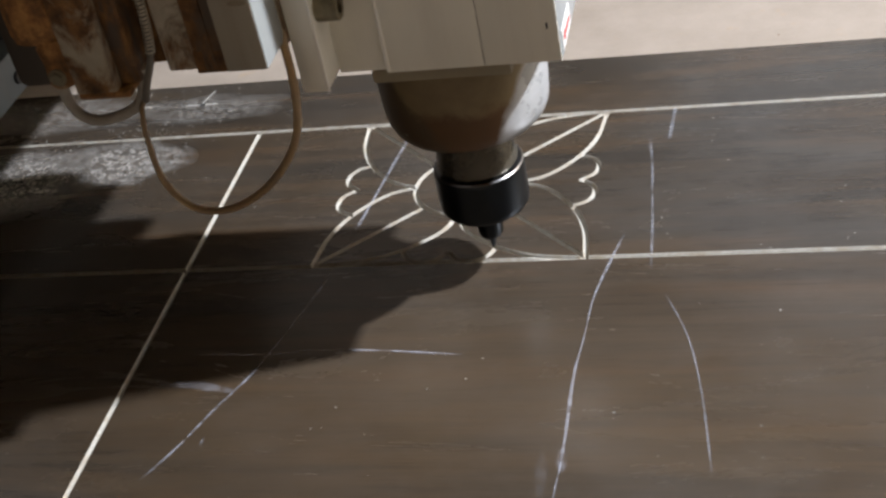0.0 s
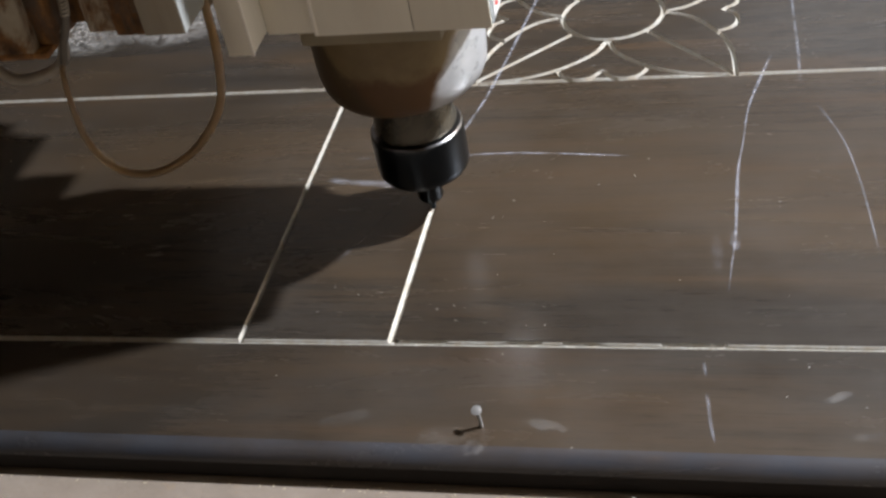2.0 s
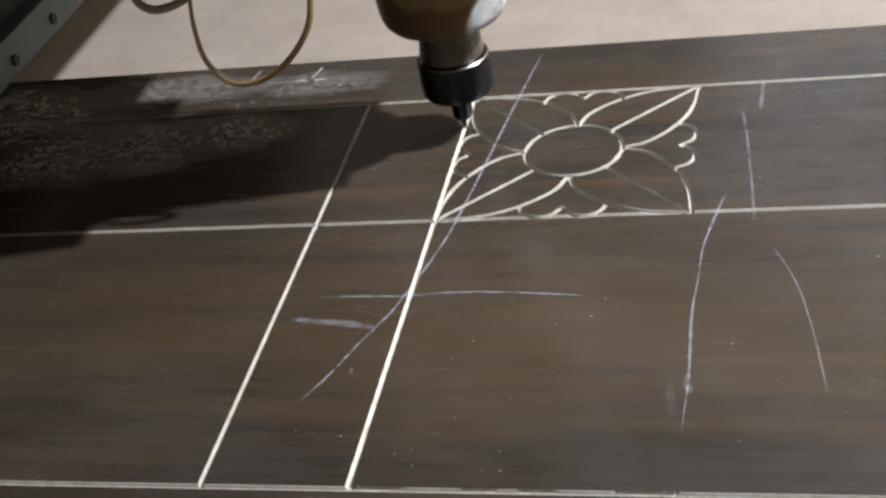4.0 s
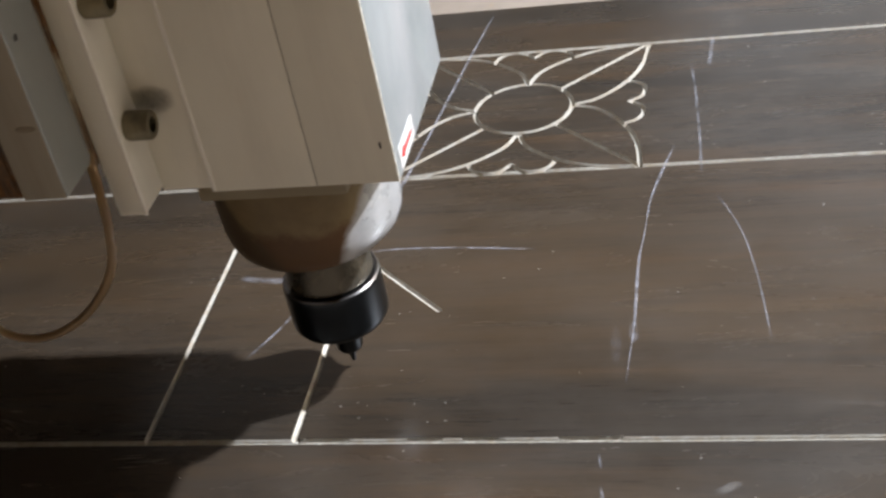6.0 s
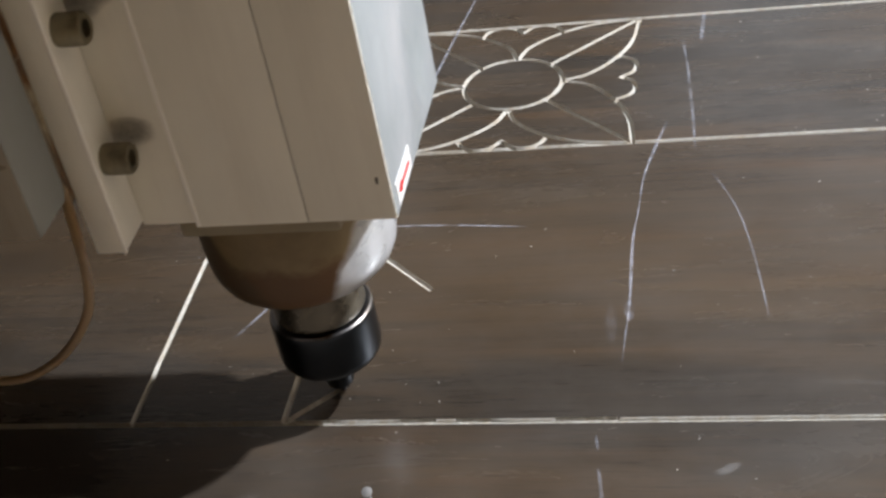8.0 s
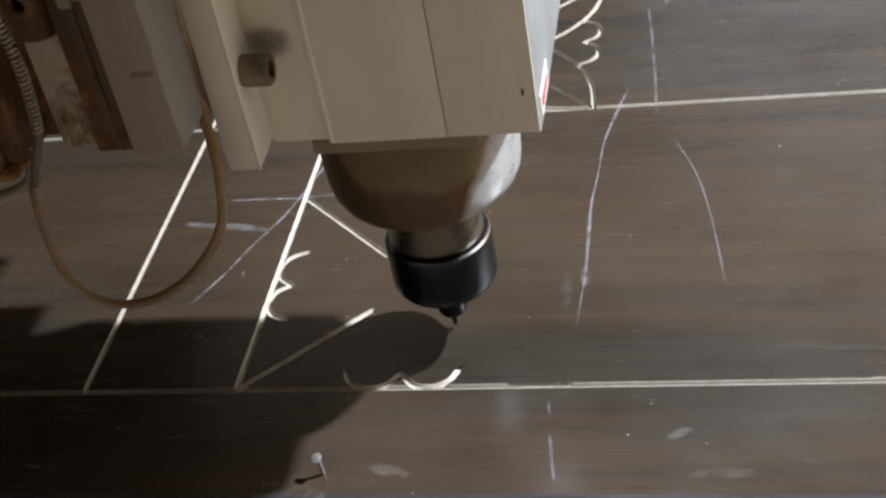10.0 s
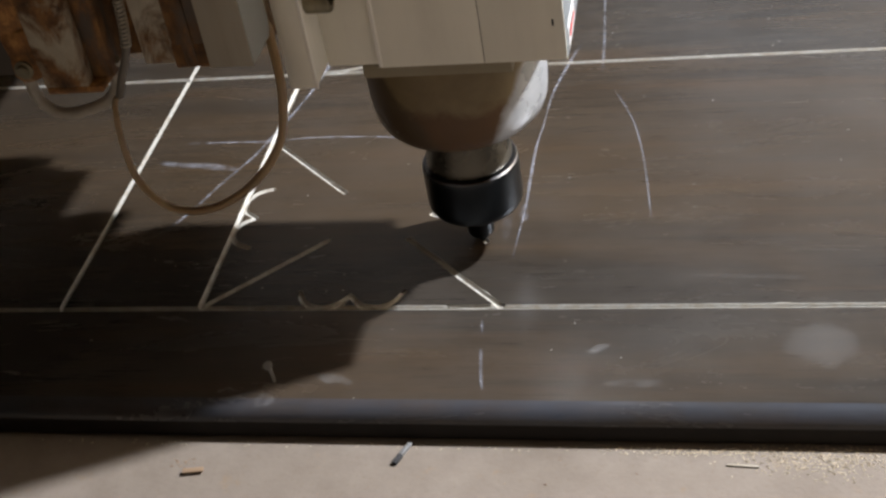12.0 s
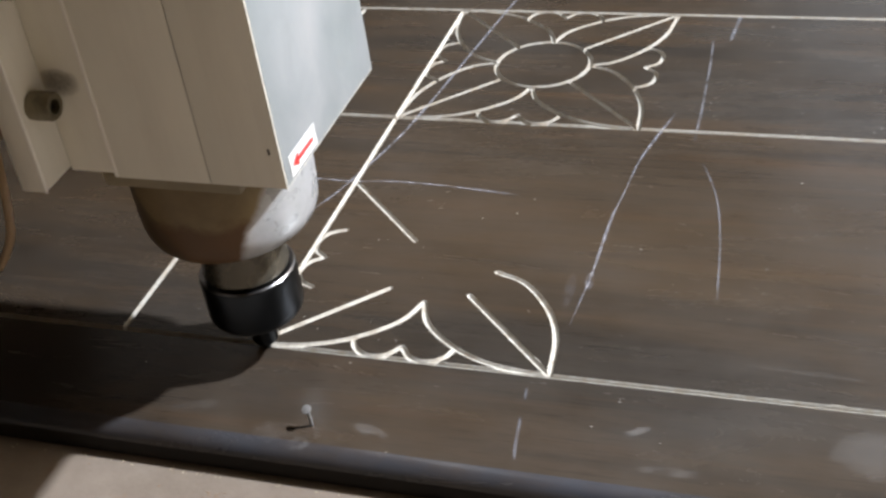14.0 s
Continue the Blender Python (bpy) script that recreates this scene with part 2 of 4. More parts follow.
def side_enamel():
    """Grey-white side enamel, toned darker than the front against strong light, with cloudy hand smears and a few thin
    runs.
    """
    k = Mat("grey_white_enamel")
    cloud = k.noise(k.at((22, 22, 15), "object"), 1.0, 5, 0.55, 0.5)
    wipe = k.noise(k.at((34, 40, 24), "object"), 1.0, 4, 0.55, 0.4)
    runs = k.noise(k.at((150, 150, 5), "object"), 1.0, 3, 0.6)
    col = k.ramp(cloud, (0.34, (0.215, 0.243, 0.255)), (0.52, (0.255, 0.278, 0.294)), (0.68, (0.300, 0.315, 0.330)))
    col = k.mix(k.ramp(wipe, (0.56, 0.0), (0.66, 0.35)), col, (0.20, 0.225, 0.225))
    col = k.mix(k.ramp(runs, (0.64, 0.0), (0.74, 0.20)), col, (0.23, 0.235, 0.22))
    k.set(Base_Color=col, Roughness=k.ramp(wipe, (0.4, 0.30), (0.62, 0.46)))
    return k.bump(cloud, 0.10, 0.0008).m


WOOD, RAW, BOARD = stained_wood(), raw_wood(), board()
FRESH = raw_wood("fresh_cut_wood", 1.45)
EDGE_WOOD = stained_wood("worn_edge_wood", 0.6)
CREAM = paint("cream_enamel", (0.835, 0.815, 0.732), amount=0.12)
BAR_PAINT = paint("grimy_grey_paint", (0.30, 0.265, 0.210), (0.12, 0.07, 0.035), 0.55)
SEAM = rusty("cream_seam_with_rust", (0.46, 0.40, 0.28), 0.50)
SEAM_GAP = plain("seam_shade", (0.10, 0.088, 0.070), 0.8)
STAIN = plain("brown_stain", (0.23, 0.19, 0.14), 0.7)
DARK_EDGE = plain("edge_shade", (0.014, 0.011, 0.009), 0.7, 0.0, 90.0, Specular_IOR_Level=0.2)
NOSE_PAINT = paint("tan_dusty_paint", (0.29, 0.25, 0.18), (0.13, 0.09, 0.05), 0.45, 0.6)
CREAM_EDGE = paint("cream_edge_glint", (0.90, 0.88, 0.83), amount=0.10)
WHITE = side_enamel()
GLOSS = paint("glossy_grey_enamel", (0.22, 0.235, 0.235), (0.20, 0.17, 0.13), 0.25, 0.10)
RUST_LIGHT = rusty("cream_paint_with_rust", (0.46, 0.41, 0.325), 0.36)
COVER_PAINT = rusty("chalky_paint_with_rust", (0.36, 0.315, 0.24), 0.54)
RUST_HALF = rusty("half_rusted_paint", (0.22, 0.19, 0.15), 0.62)
RUST_DARK = rusty("dark_brown_rust", (0.060, 0.040, 0.026), 0.55)
RUST_DEEP = rusty("deep_rust", (0.22, 0.13, 0.07), 0.90)
RUST_FLAKY = rusty("flaky_orange_rust", (0.34, 0.24, 0.15), 0.72, 1.7)
RAIL_STEEL = rusty("oily_rail_steel", (0.075, 0.046, 0.024), 0.45)
ALU = nose_metal()
RIM_STEEL = metal("worn_rim_steel", (0.22, 0.22, 0.23), 0.28, 0.10)
DARK_STEEL = metal("dark_turned_steel", (0.115, 0.105, 0.085), 0.26, 0.30, (0.05, 0.04, 0.03), 0.7)
BLACK_STEEL = metal("blackened_steel", (0.034, 0.040, 0.047), 0.30, 0.12, (0.05, 0.045, 0.04))
BRIGHT_STEEL = metal("bright_steel", (0.24, 0.24, 0.24), 0.38, 0.10, (0.12, 0.10, 0.08), 0.5)
BOLT_STEEL = metal("dull_zinc_bolt", (0.27, 0.24, 0.17), 0.45, 0.6, (0.08, 0.07, 0.05))
GANTRY = paint("blue_grey_enamel", (0.075, 0.092, 0.108), (0.12, 0.09, 0.06), 0.35, 0.45)
# tone set by how it mirrors in the shaded wood
BEAM_PAINT = paint("dark_beam_paint", (0.065, 0.053, 0.043), (0.050, 0.033, 0.020), 0.4, 0.7)
DARK = plain("black_rubber", (0.018, 0.018, 0.020), 0.7)
AMBER = plain("amber_tube_plastic", (0.42, 0.28, 0.14), 0.30, 0.0, 60.0, Transmission_Weight=0.5)
GREY_HOSE = plain("grey_sheath_plastic", (0.12, 0.105, 0.085), 0.5)
PALE_HOSE = plain("pale_conduit_plastic", (0.42, 0.39, 0.34), 0.55)
SPRING = metal("spring_steel", (0.42, 0.39, 0.33), 0.45, 0.3, metallic=0.5)
# tones of the unseen shell, set for warm bounce and dark reflections
CONCRETE = plain("floor_bounce", (0.36, 0.31, 0.24), 0.9, 0.0, 4.0)
TAN_BOARDS = plain("warm_wall_bounce", (0.68, 0.475, 0.26), 0.85, 0.0, 5.0)
BOARDING = plain("dark_wall_block", (0.045, 0.034, 0.025), 0.9, 0.0, 3.0)
ROOF_BOARDS = plain("brown_roof_block", (0.25, 0.158, 0.079), 0.9, 0.0, 4.0)
CHALK = dusting("blue_white_chalk", (0.50, 0.53, 0.63), 0.56, 170.0, 1500.0, 0.16, 0.42)
CHALK_SOFT = dusting("rubbed_chalk", (0.42, 0.45, 0.53), 0.56, 90.0, 1100.0, 0.16, 0.28)
SMUDGE = dusting("pale_filler_smudge", (0.30, 0.297, 0.295), 0.52, 150.0, 900.0, 0.30, 0.26)
PALE_PATCH = dusting("pale_rubbed_patch", (0.33, 0.33, 0.33), 0.85, 60.0, 700.0, 0.40, 0.16)
SCRATCH = dusting("fresh_scratch", (0.62, 0.61, 0.58), 1.0, 120.0, 1200.0, 0.4, 0.9)
SAWDUST = dusting("trodden_sawdust", (0.29, 0.28, 0.268), 0.56, 150.0, 420.0, 0.04, 0.80)
DARK_FILM = dusting("dark_grey_film", (0.055, 0.050, 0.042), 0.95, 90.0, 700.0, 0.45, 0.72, "object")
CHIP = plain("wood_chip", (0.32, 0.308, 0.285), 0.9)
CRUMB = plain("grey_shaving", (0.12, 0.116, 0.108), 0.95)
TAN_CHIP = plain("tan_crumb", (0.40, 0.33, 0.24), 0.9)
SHAVING = plain("brown_shaving", (0.20, 0.13, 0.08), 0.9)
STICKER = plain("white_sticker", (0.60, 0.60, 0.60), 0.4)
RED = plain("red_print", (0.55, 0.03, 0.03), 0.45)


# ---- mesh helpers ----
def mesh_of(bm, name, material, smooth=True):
    me = bpy.data.meshes.new(name)
    bm.to_mesh(me)
    bm.free()
    for m in material if isinstance(material, (list, tuple)) else [material]:
        me.materials.append(m)
    if smooth:
        me.shade_smooth()
        me.set_sharp_from_angle(angle=radians(38))
    return me


def part(name, bm, material, parent, label="", smooth=True):
    ob = new(name, mesh_of(bm, name, material, smooth))
    ob.parent = parent
    return tagged(ob, label)


def thing(name, label, category, m=None, group="", kind=""):
    ob = new(name)
    ob.empty_display_size = 0.02
    if m is not None:
        ob.matrix_world = m
    return tagged(ob, label, category, group, kind)


def slab(x0, x1, y0, y1, z0, z1, bevel=0.0012, bm=None, seg=2):
    """A box between two corners with worn, rounded edges."""
    bm = bm or bmesh.new()
    made = bmesh.ops.create_cube(bm, size=1.0)["verts"]
    bmesh.ops.scale(bm, vec=(x1 - x0, y1 - y0, z1 - z0), verts=made)
    bmesh.ops.translate(bm, vec=((x0 + x1) / 2, (y0 + y1) / 2, (z0 + z1) / 2), verts=made)
    if bevel:
        edges = list({e for v in made for e in v.link_edges})
        bmesh.ops.bevel(bm, geom=edges, offset=bevel, segments=seg, profile=0.5, affect="EDGES")
    return bm


def lathe(profile, n=48, centre=(0, 0), bm=None, cap=True):
    """A body turned about z from (radius, z) pairs, given from the top down or up."""
    bm = bm or bmesh.new()
    rings = []
    for r, z in profile:
        rings.append([bm.verts.new((centre[0] + r * math.cos(2 * math.pi * i / n), centre[1] + r * math.sin(2 * math.pi * i / n), z)) for i in range(n)])
    for a, b in zip(rings, rings[1:]):
        for i in range(n):
            bm.faces.new((a[i], a[(i + 1) % n], b[(i + 1) % n], b[i]))
    if cap:
        bm.faces.new(rings[0]), bm.faces.new(rings[-1])
    bmesh.ops.recalc_face_normals(bm, faces=bm.faces)
    return bm


def spline(points, step):
    """A smooth line through the points, with a point about every step."""
    p = [Vector(q) for q in points]
    p = [2 * p[0] - p[1]] + p + [2 * p[-1] - p[-2]]
    out = []
    for a, b, c, d in zip(p, p[1:], p[2:], p[3:]):
        n = max(1, round((c - b).length / step))
        for i in range(n):
            t = i / n
            out.append(0.5 * (2 * b + (c - a) * t + (2 * a - 5 * b + 4 * c - d) * t * t + (3 * b - a - 3 * c + d) * t ** 3))
    out.append(p[-2])
    return out


def tube(points, radius, n=12, bm=None):
    """A round tube along a line of points; radius may be a function of how far along (0 to 1)."""
    bm = bm or bmesh.new()
    rings, up = [], Vector((0, 1, 0.01)).normalized()
    for i, q in enumerate(points):
        d = (points[min(i + 1, len(points) - 1)] - points[max(i - 1, 0)]).normalized()
        u = up.cross(d)
        u = u.normalized() if u.length > 1e-4 else Vector((1, 0, 0))
        v = d.cross(u)
        up = u.cross(d) * -1 if u.cross(d).dot(up) < 0 else u.cross(d)
        r = radius(i / (len(points) - 1)) if callable(radius) else radius
        rings.append([bm.verts.new(q + r * (math.cos(a) * u + math.sin(a) * v)) for a in (2 * math.pi * j / n for j in range(n))])
    for a, b in zip(rings, rings[1:]):
        for j in range(n):
            bm.faces.new((a[j], a[(j + 1) % n], b[(j + 1) % n], b[j]))
    bm.faces.new(rings[0]), bm.faces.new(rings[-1])
    bmesh.ops.recalc_face_normals(bm, faces=bm.faces)
    return bm


# ---- unseen shed shell, added to shape daylight, bounce and reflections; open on one side ----
def shell(name, x0, x1, y0, y1, z0, z1, material, label, category):
    ob = new(name, mesh_of(slab(x0, x1, y0, y1, z0, z1, 0), name, material, False))
    return tagged(ob, label, category, kind="structure")


FLOOR_Z = -0.86
shell("floor", -4, 14, -9, 8, FLOOR_Z - 0.2, FLOOR_Z, CONCRETE, "unseen sandy brown floor, toned for bounce light", "floor")
shell("wall_north", -4, 0.0, 3.2, 3.4, FLOOR_Z, 2.9, BOARDING, "unseen dark board wall, added to keep the shade dark", "wall")
shell("wall_west", -4.2, -4, -3.2, 3.4, FLOOR_Z, 2.9, BOARDING, "unseen dark board wall, added to keep the shade dark", "wall")
shell("ceiling", -4.2, 3.2, -3.2, 3.4, 2.9, 3.0, ROOF_BOARDS, "unseen brown board roof, added to block the sky", "ceiling")
shell("wall_south", -4, 3.2, -3.2, -3.0, FLOOR_Z, 2.9, TAN_BOARDS, "unseen warm brown wall, added for bounce light", "wall")
shell("wall_east", 3.0, 3.2, -3.0, -0.6, FLOOR_Z, 2.9, TAN_BOARDS, "unseen warm brown wall, added to block the eastern sky", "wall")
shell("wall_east_low", 3.0, 3.2, -0.6, 2.2, FLOOR_Z, 0.9, TAN_BOARDS, "unseen low warm brown wall, added to block low sky", "wall")
shell("machine_bed", -1.3, 1.5, -0.85, 1.15, -0.062, -0.0165, BOARD, "pale particle board router bed, dusty and specked", "router bed")
shell("bed_frame", -1.25, 1.45, -0.8, 1.1, FLOOR_Z, -0.062, GANTRY, "blue-grey steel frame under the router bed", "frame")


def hanging_work_lamp():
    """The lamp over the bed: a small round reflector on a drop rod from the roof lining."""
    root = thing("work_lamp", "round grey workshop lamp hanging over the router bed", "lamp", look(LAMP_AT, (0.05, 0.15, 0.0)))
    part("reflector", lathe([(0.044, -0.012), (0.046, -0.012), (0.046, 0.010), (0.030, 0.040), (0.014, 0.062), (0.004, 0.064), (0.002, 0.008), (0.040, 0.004), (0.044, -0.012)], 40, cap=False), GANTRY, root, "grey enamelled reflector")
    top = root.matrix_world.inverted() @ Vector((LAMP_AT.x, LAMP_AT.y, 2.9))
    part("drop_rod", tube([Vector((0, 0, 0.055)), Vector((0, 0, 0.075)), top], 0.006, 10), DARK, root, "thin dark drop rod")
    return root


# ---- the engraved design, in metres on the panel's top ----
LINE_A, LINE_B, LINE_C = 0.0, 0.2169, 0.3620
CELL, CELL_Y = 0.150, 0.1451
GROOVE_DEPTH, FRESH_DEPTH = 0.0023, 0.0015
LEFT_END, RIGHT_END = -1.0, 1.2
BACK_EDGE, FRONT_CREST, PANEL_LOW = 0.430, -0.0605, -0.0165


def straight(a, b, step=0.003):
    n = max(2, round((Vector(b) - Vector(a)).length / step))
    return [Vector(a).lerp(Vector(b), i / n) for i in range(n + 1)]


def long_line(y):
    xs = [LEFT_END - 0.01] + [-0.45 + 0.0035 * i for i in range(int(1.0 / 0.0035))] + [RIGHT_END + 0.01]
    return [Vector((x, y)) for x in xs]


def cell_point(x, y, y0):
    """From the flower's own square (-0.075 to 0.075) to the panel."""
    return Vector((CELL / 2 + x, y0 + CELL_Y / 2 + y * CELL_Y / CELL))


LEAF = spline([(0.030, 0), (0.047, -0.0075), (0.063, -0.0265), (0.0718, -0.048), (0.0750, -0.075)], 0.0028)
BUMP_PAIR = spline([(-0.0262, -0.0630), (-0.0225, -0.0705), (-0.0150, -0.0745), (-0.0060, -0.0728), (0, -0.0655)], 0.0022)


def leaf(sx, sy, swap, y0):
    return [cell_point(sx * (q.y if swap else q.x), sy * (q.x if swap else q.y), y0) for q in LEAF]


def scallop(side, y0):
    """Two bumps on one side of the square, with a cusp between them."""
    half = [(q.x, q.y) for q in BUMP_PAIR]
    both = half + [(-x, y) for x, y in reversed(half[:-1])]
    turn = {"bottom": lambda x, y: (x, y), "top": lambda x, y: (x, -y), "left": lambda x, y: (y, x), "right": lambda x, y: (-y, x)}[side]
    return [cell_point(*turn(x, y), y0) for x, y in both]


def spoke(sx, sy, y0):
    return [cell_point(sx * d, sy * d, y0) for d in (0.0213 + (0.075 - 0.0213) * i / 22 for i in range(23))]


def ring(y0):
    return [cell_point(0.0303 * math.cos(a), 0.0303 * math.sin(a), y0) for a in (2 * math.pi * i / 72 for i in range(73))]


# curves that are there from the start: (points, half width)
CUT_BEFORE = [(long_line(y), 0.00165) for y in (LINE_A, LINE_B, LINE_C)]
CUT_BEFORE.append((straight((-0.0741, LINE_A), (-0.0741, LINE_C)), 0.00145))
for sx in (1, -1):
    for sy in (1, -1):
        CUT_BEFORE.append((spoke(sx, sy, LINE_B), 0.0014))
        for swap in (False, True):
            CUT_BEFORE.append((leaf(sx, -sy, swap, LINE_B), 0.00145))
for side in ("bottom", "top", "left", "right"):
    CUT_BEFORE.append((scallop(side, LINE_B), 0.0014))
CUT_BEFORE.append((ring(LINE_B), 0.00145))

# curves that the bit cuts during the clip: (points in the order of cutting, half width, from, to)
CUT_NOW = [
    (straight((0, LINE_A), (0, LINE_C)), 0.00155, 1.415, 3.50),
    (list(reversed(spoke(-1, 1, LINE_A))), 0.00148, 4.85, 5.40),
    (scallop("left", LINE_A), 0.00148, 6.26, 6.92),
    (list(reversed(spoke(-1, -1, LINE_A))), 0.00148, 7.75, 8.30),
    (scallop("bottom", LINE_A), 0.00148, 8.94, 9.66),
    (spoke(1, -1, LINE_A), 0.00148, 10.35, 10.88),
    (leaf(1, 1, False, LINE_A), 0.00148, 11.76, 12.36),
    (list(reversed(leaf(-1, -1, True, LINE_A))), 0.00148, 12.42, 13.00),
    (leaf(1, -1, True, LINE_A), 0.00148, 13.46, 14.045),
]


def nearness(points, curves):
    """For each point the distance to the nearest curve, in that curve's half widths."""
    best = np.full(len(points), 9.0)
    p = np.array(points)
    for line, half in curves:
        q = np.array([tuple(v) for v in line])
        near = (p[:, 0] > q[:, 0].min() - 0.006) & (p[:, 0] < q[:, 0].max() + 0.006) & (p[:, 1] > q[:, 1].min() - 0.006) & (p[:, 1] < q[:, 1].max() + 0.006)
        idx = np.nonzero(near)[0]
        for part_idx in np.array_split(idx, max(1, len(idx) // 4000)):
            if not len(part_idx):
                continue
            a, d = q[:-1], q[1:] - q[:-1]
            rel = p[part_idx][:, None] - a[None]
            t = np.clip((rel * d).sum(2) / np.maximum((d * d).sum(1), 1e-14), 0, 1)
            dist = np.sqrt(((rel - t[..., None] * d) ** 2).sum(2)).min(1)
            best[part_idx] = np.minimum(best[part_idx], dist / half)
    return best


CURVES = CUT_BEFORE + [(c[0], c[1]) for c in CUT_NOW]


def outline(line, offset):
    """The closed outline at a distance round an open line, with round ends."""
    left, right = [], []
    for i, q in enumerate(line):
        d = (line[min(i + 1, len(line) - 1)] - line[max(i - 1, 0)]).normalized()
        s = Vector((-d.y, d.x))
        left.append(q + s * offset), right.append(q - s * offset)
    def cap(centre, d):
        a0 = math.atan2(d.y, d.x)
        return [centre + offset * Vector((math.cos(a0 + a), math.sin(a0 + a))) for a in (1.0, 0.5, 0.0, -0.5, -1.0)]
    return left + cap(line[-1], (line[-1] - line[-2]).normalized()) + right[::-1] + cap(line[0], (line[0] - line[1]).normalized())


def panel_top():
    """The flat top with every groove sunk into it: triangles between the grooves' rims, flanks and beds."""
    pts, edges = [], []

    def chain(line, closed):
        i0 = len(pts)
        pts.extend(Vector((v.x * 1000, v.y * 1000)) for v in line)
        n = len(line)
        edges.extend((i0 + i, i0 + (i + 1) % n) for i in range(n if closed else n - 1))

    chain([Vector(v) for v in ((LEFT_END, FRONT_CREST), (RIGHT_END, FRONT_CREST), (RIGHT_END, BACK_EDGE), (LEFT_END, BACK_EDGE))], True)
    for line, half in CURVES:
        inside = [v for v in line if LEFT_END < v.x < RIGHT_END]
        if inside[0].x < -0.4:
            inside = [Vector((LEFT_END, line[0].y))] + inside + [Vector((RIGHT_END, line[0].y))]
            for k in (1.3, 1.0, 0.78, 0.38, 0.0, -0.38, -0.78, -1.0, -1.3):
                chain([v + Vector((0, half * k)) for v in inside], False)
        elif (line[0] - line[-1]).length < 1e-6:
            for k in (1.3, 1.0, 0.78, 0.38, 0.0, -0.38, -0.78, -1.0, -1.3):
                c = sum(line[:-1], Vector((0, 0))) / (len(line) - 1)
                chain([v + (v - c).normalized() * half * k for v in line[:-1]], True)
        else:
            for k in (1.3, 1.0, 0.78, 0.38):
                chain(outline(line, half * k), True)
            chain(line, False)
    from mathutils import geometry
    verts, _, faces, _, _, _ = geometry.delaunay_2d_cdt(pts, edges, [], 0, 0.02)
    flat = [(v.x / 1000, v.y / 1000) for v in verts]
    old, fresh = nearness(flat, CUT_BEFORE), nearness(flat, [(c[0], c[1]) for c in CUT_NOW])
    ragged = np.array([noise.noise(Vector((x * 420, y * 420, 3.0))) for x, y in flat])
    sunk = []
    for u, depth in ((old, GROOVE_DEPTH), (fresh, FRESH_DEPTH)):
        u = np.where(u < 1.12, u + 0.06 * ragged, u)
        sunk.append(-depth * np.interp(u, [0, 0.38, 0.78, 0.97], [1.0, 0.93, 0.58, 0.0]))
    z = np.minimum(*sunk)
    keep, cut = [], []
    for f in faces:
        cx, cy = sum(flat[i][0] for i in f) / 3, sum(flat[i][1] for i in f) / 3
        if LEFT_END - 1e-6 < cx < RIGHT_END + 1e-6 and FRONT_CREST - 1e-6 < cy < BACK_EDGE + 1e-6:
            keep.append(tuple(f))
            cut.append(0 if min(z[i] for i in f) > -0.00004 else 2 if min(sunk[1][i] - sunk[0][i] for i in f) < -0.00002 else 1)
    me = bpy.data.meshes.new("panel_top")
    me.from_pydata([(x, y, h) for (x, y), h in zip(flat, z)], [], keep)
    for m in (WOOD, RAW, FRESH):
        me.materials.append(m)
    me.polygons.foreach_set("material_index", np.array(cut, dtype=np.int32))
    me.polygons.foreach_set("use_smooth", np.array(cut, dtype=bool))
    me.update()
    return me


def door_panel():
    root = thing("door_panel", "dark walnut-stained wooden door panel lying flat, being engraved", "door panel")
    top = new("engraved_top", panel_top())
    top.parent = root
    tagged(top, "dark stained face with pale engraved grooves")
    # rounded front edge, back edge, ends and underside
    bm = bmesh.new()
    r, low = 0.0085, PANEL_LOW + 0.001
    prof = [(FRONT_CREST - r * math.sin(a), -r + r * math.cos(a)) for a in (math.pi / 2 * i / 8 for i in range(9))]
    prof += [(FRONT_CREST - r, low), (BACK_EDGE, low), (BACK_EDGE, -0.0006), (BACK_EDGE - 0.0004, 0.0)]
    rows = []
    for x in [LEFT_END] + [-0.5 + 0.1 * i for i in range(12)] + [RIGHT_END]:
        rows.append([bm.verts.new((x, y, z)) for y, z in prof])
    for a, b in zip(rows, rows[1:]):
        for i in range(len(prof) - 1):
            bm.faces.new((a[i], b[i], b[i + 1], a[i + 1]))
    bm.faces.new(rows[0]), bm.faces.new(rows[-1])
    bmesh.ops.recalc_face_normals(bm, faces=bm.faces)
    # lower front face gets a near-black material, its shade put into the colour
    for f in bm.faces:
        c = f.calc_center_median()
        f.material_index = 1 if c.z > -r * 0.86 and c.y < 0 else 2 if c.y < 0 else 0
    part("edge_band", bm, [WOOD, EDGE_WOOD, DARK_EDGE], root, "rounded front edge, worn pale grey, shade painted dark below")
    return root


PANEL = door_panel()


# ---- the bit's way: cuts, lifts and travel ----
def along(line, f):
    """The point at the fraction f of a line's length."""
    lens = [(b - a).length for a, b in zip(line, line[1:])]
    left = f * sum(lens)
    for a, d, b in zip(line, lens, line[1:]):
        if left <= d or b is line[-1]:
            return a.lerp(b, min(1.0, left / max(d, 1e-9)))
        left -= d


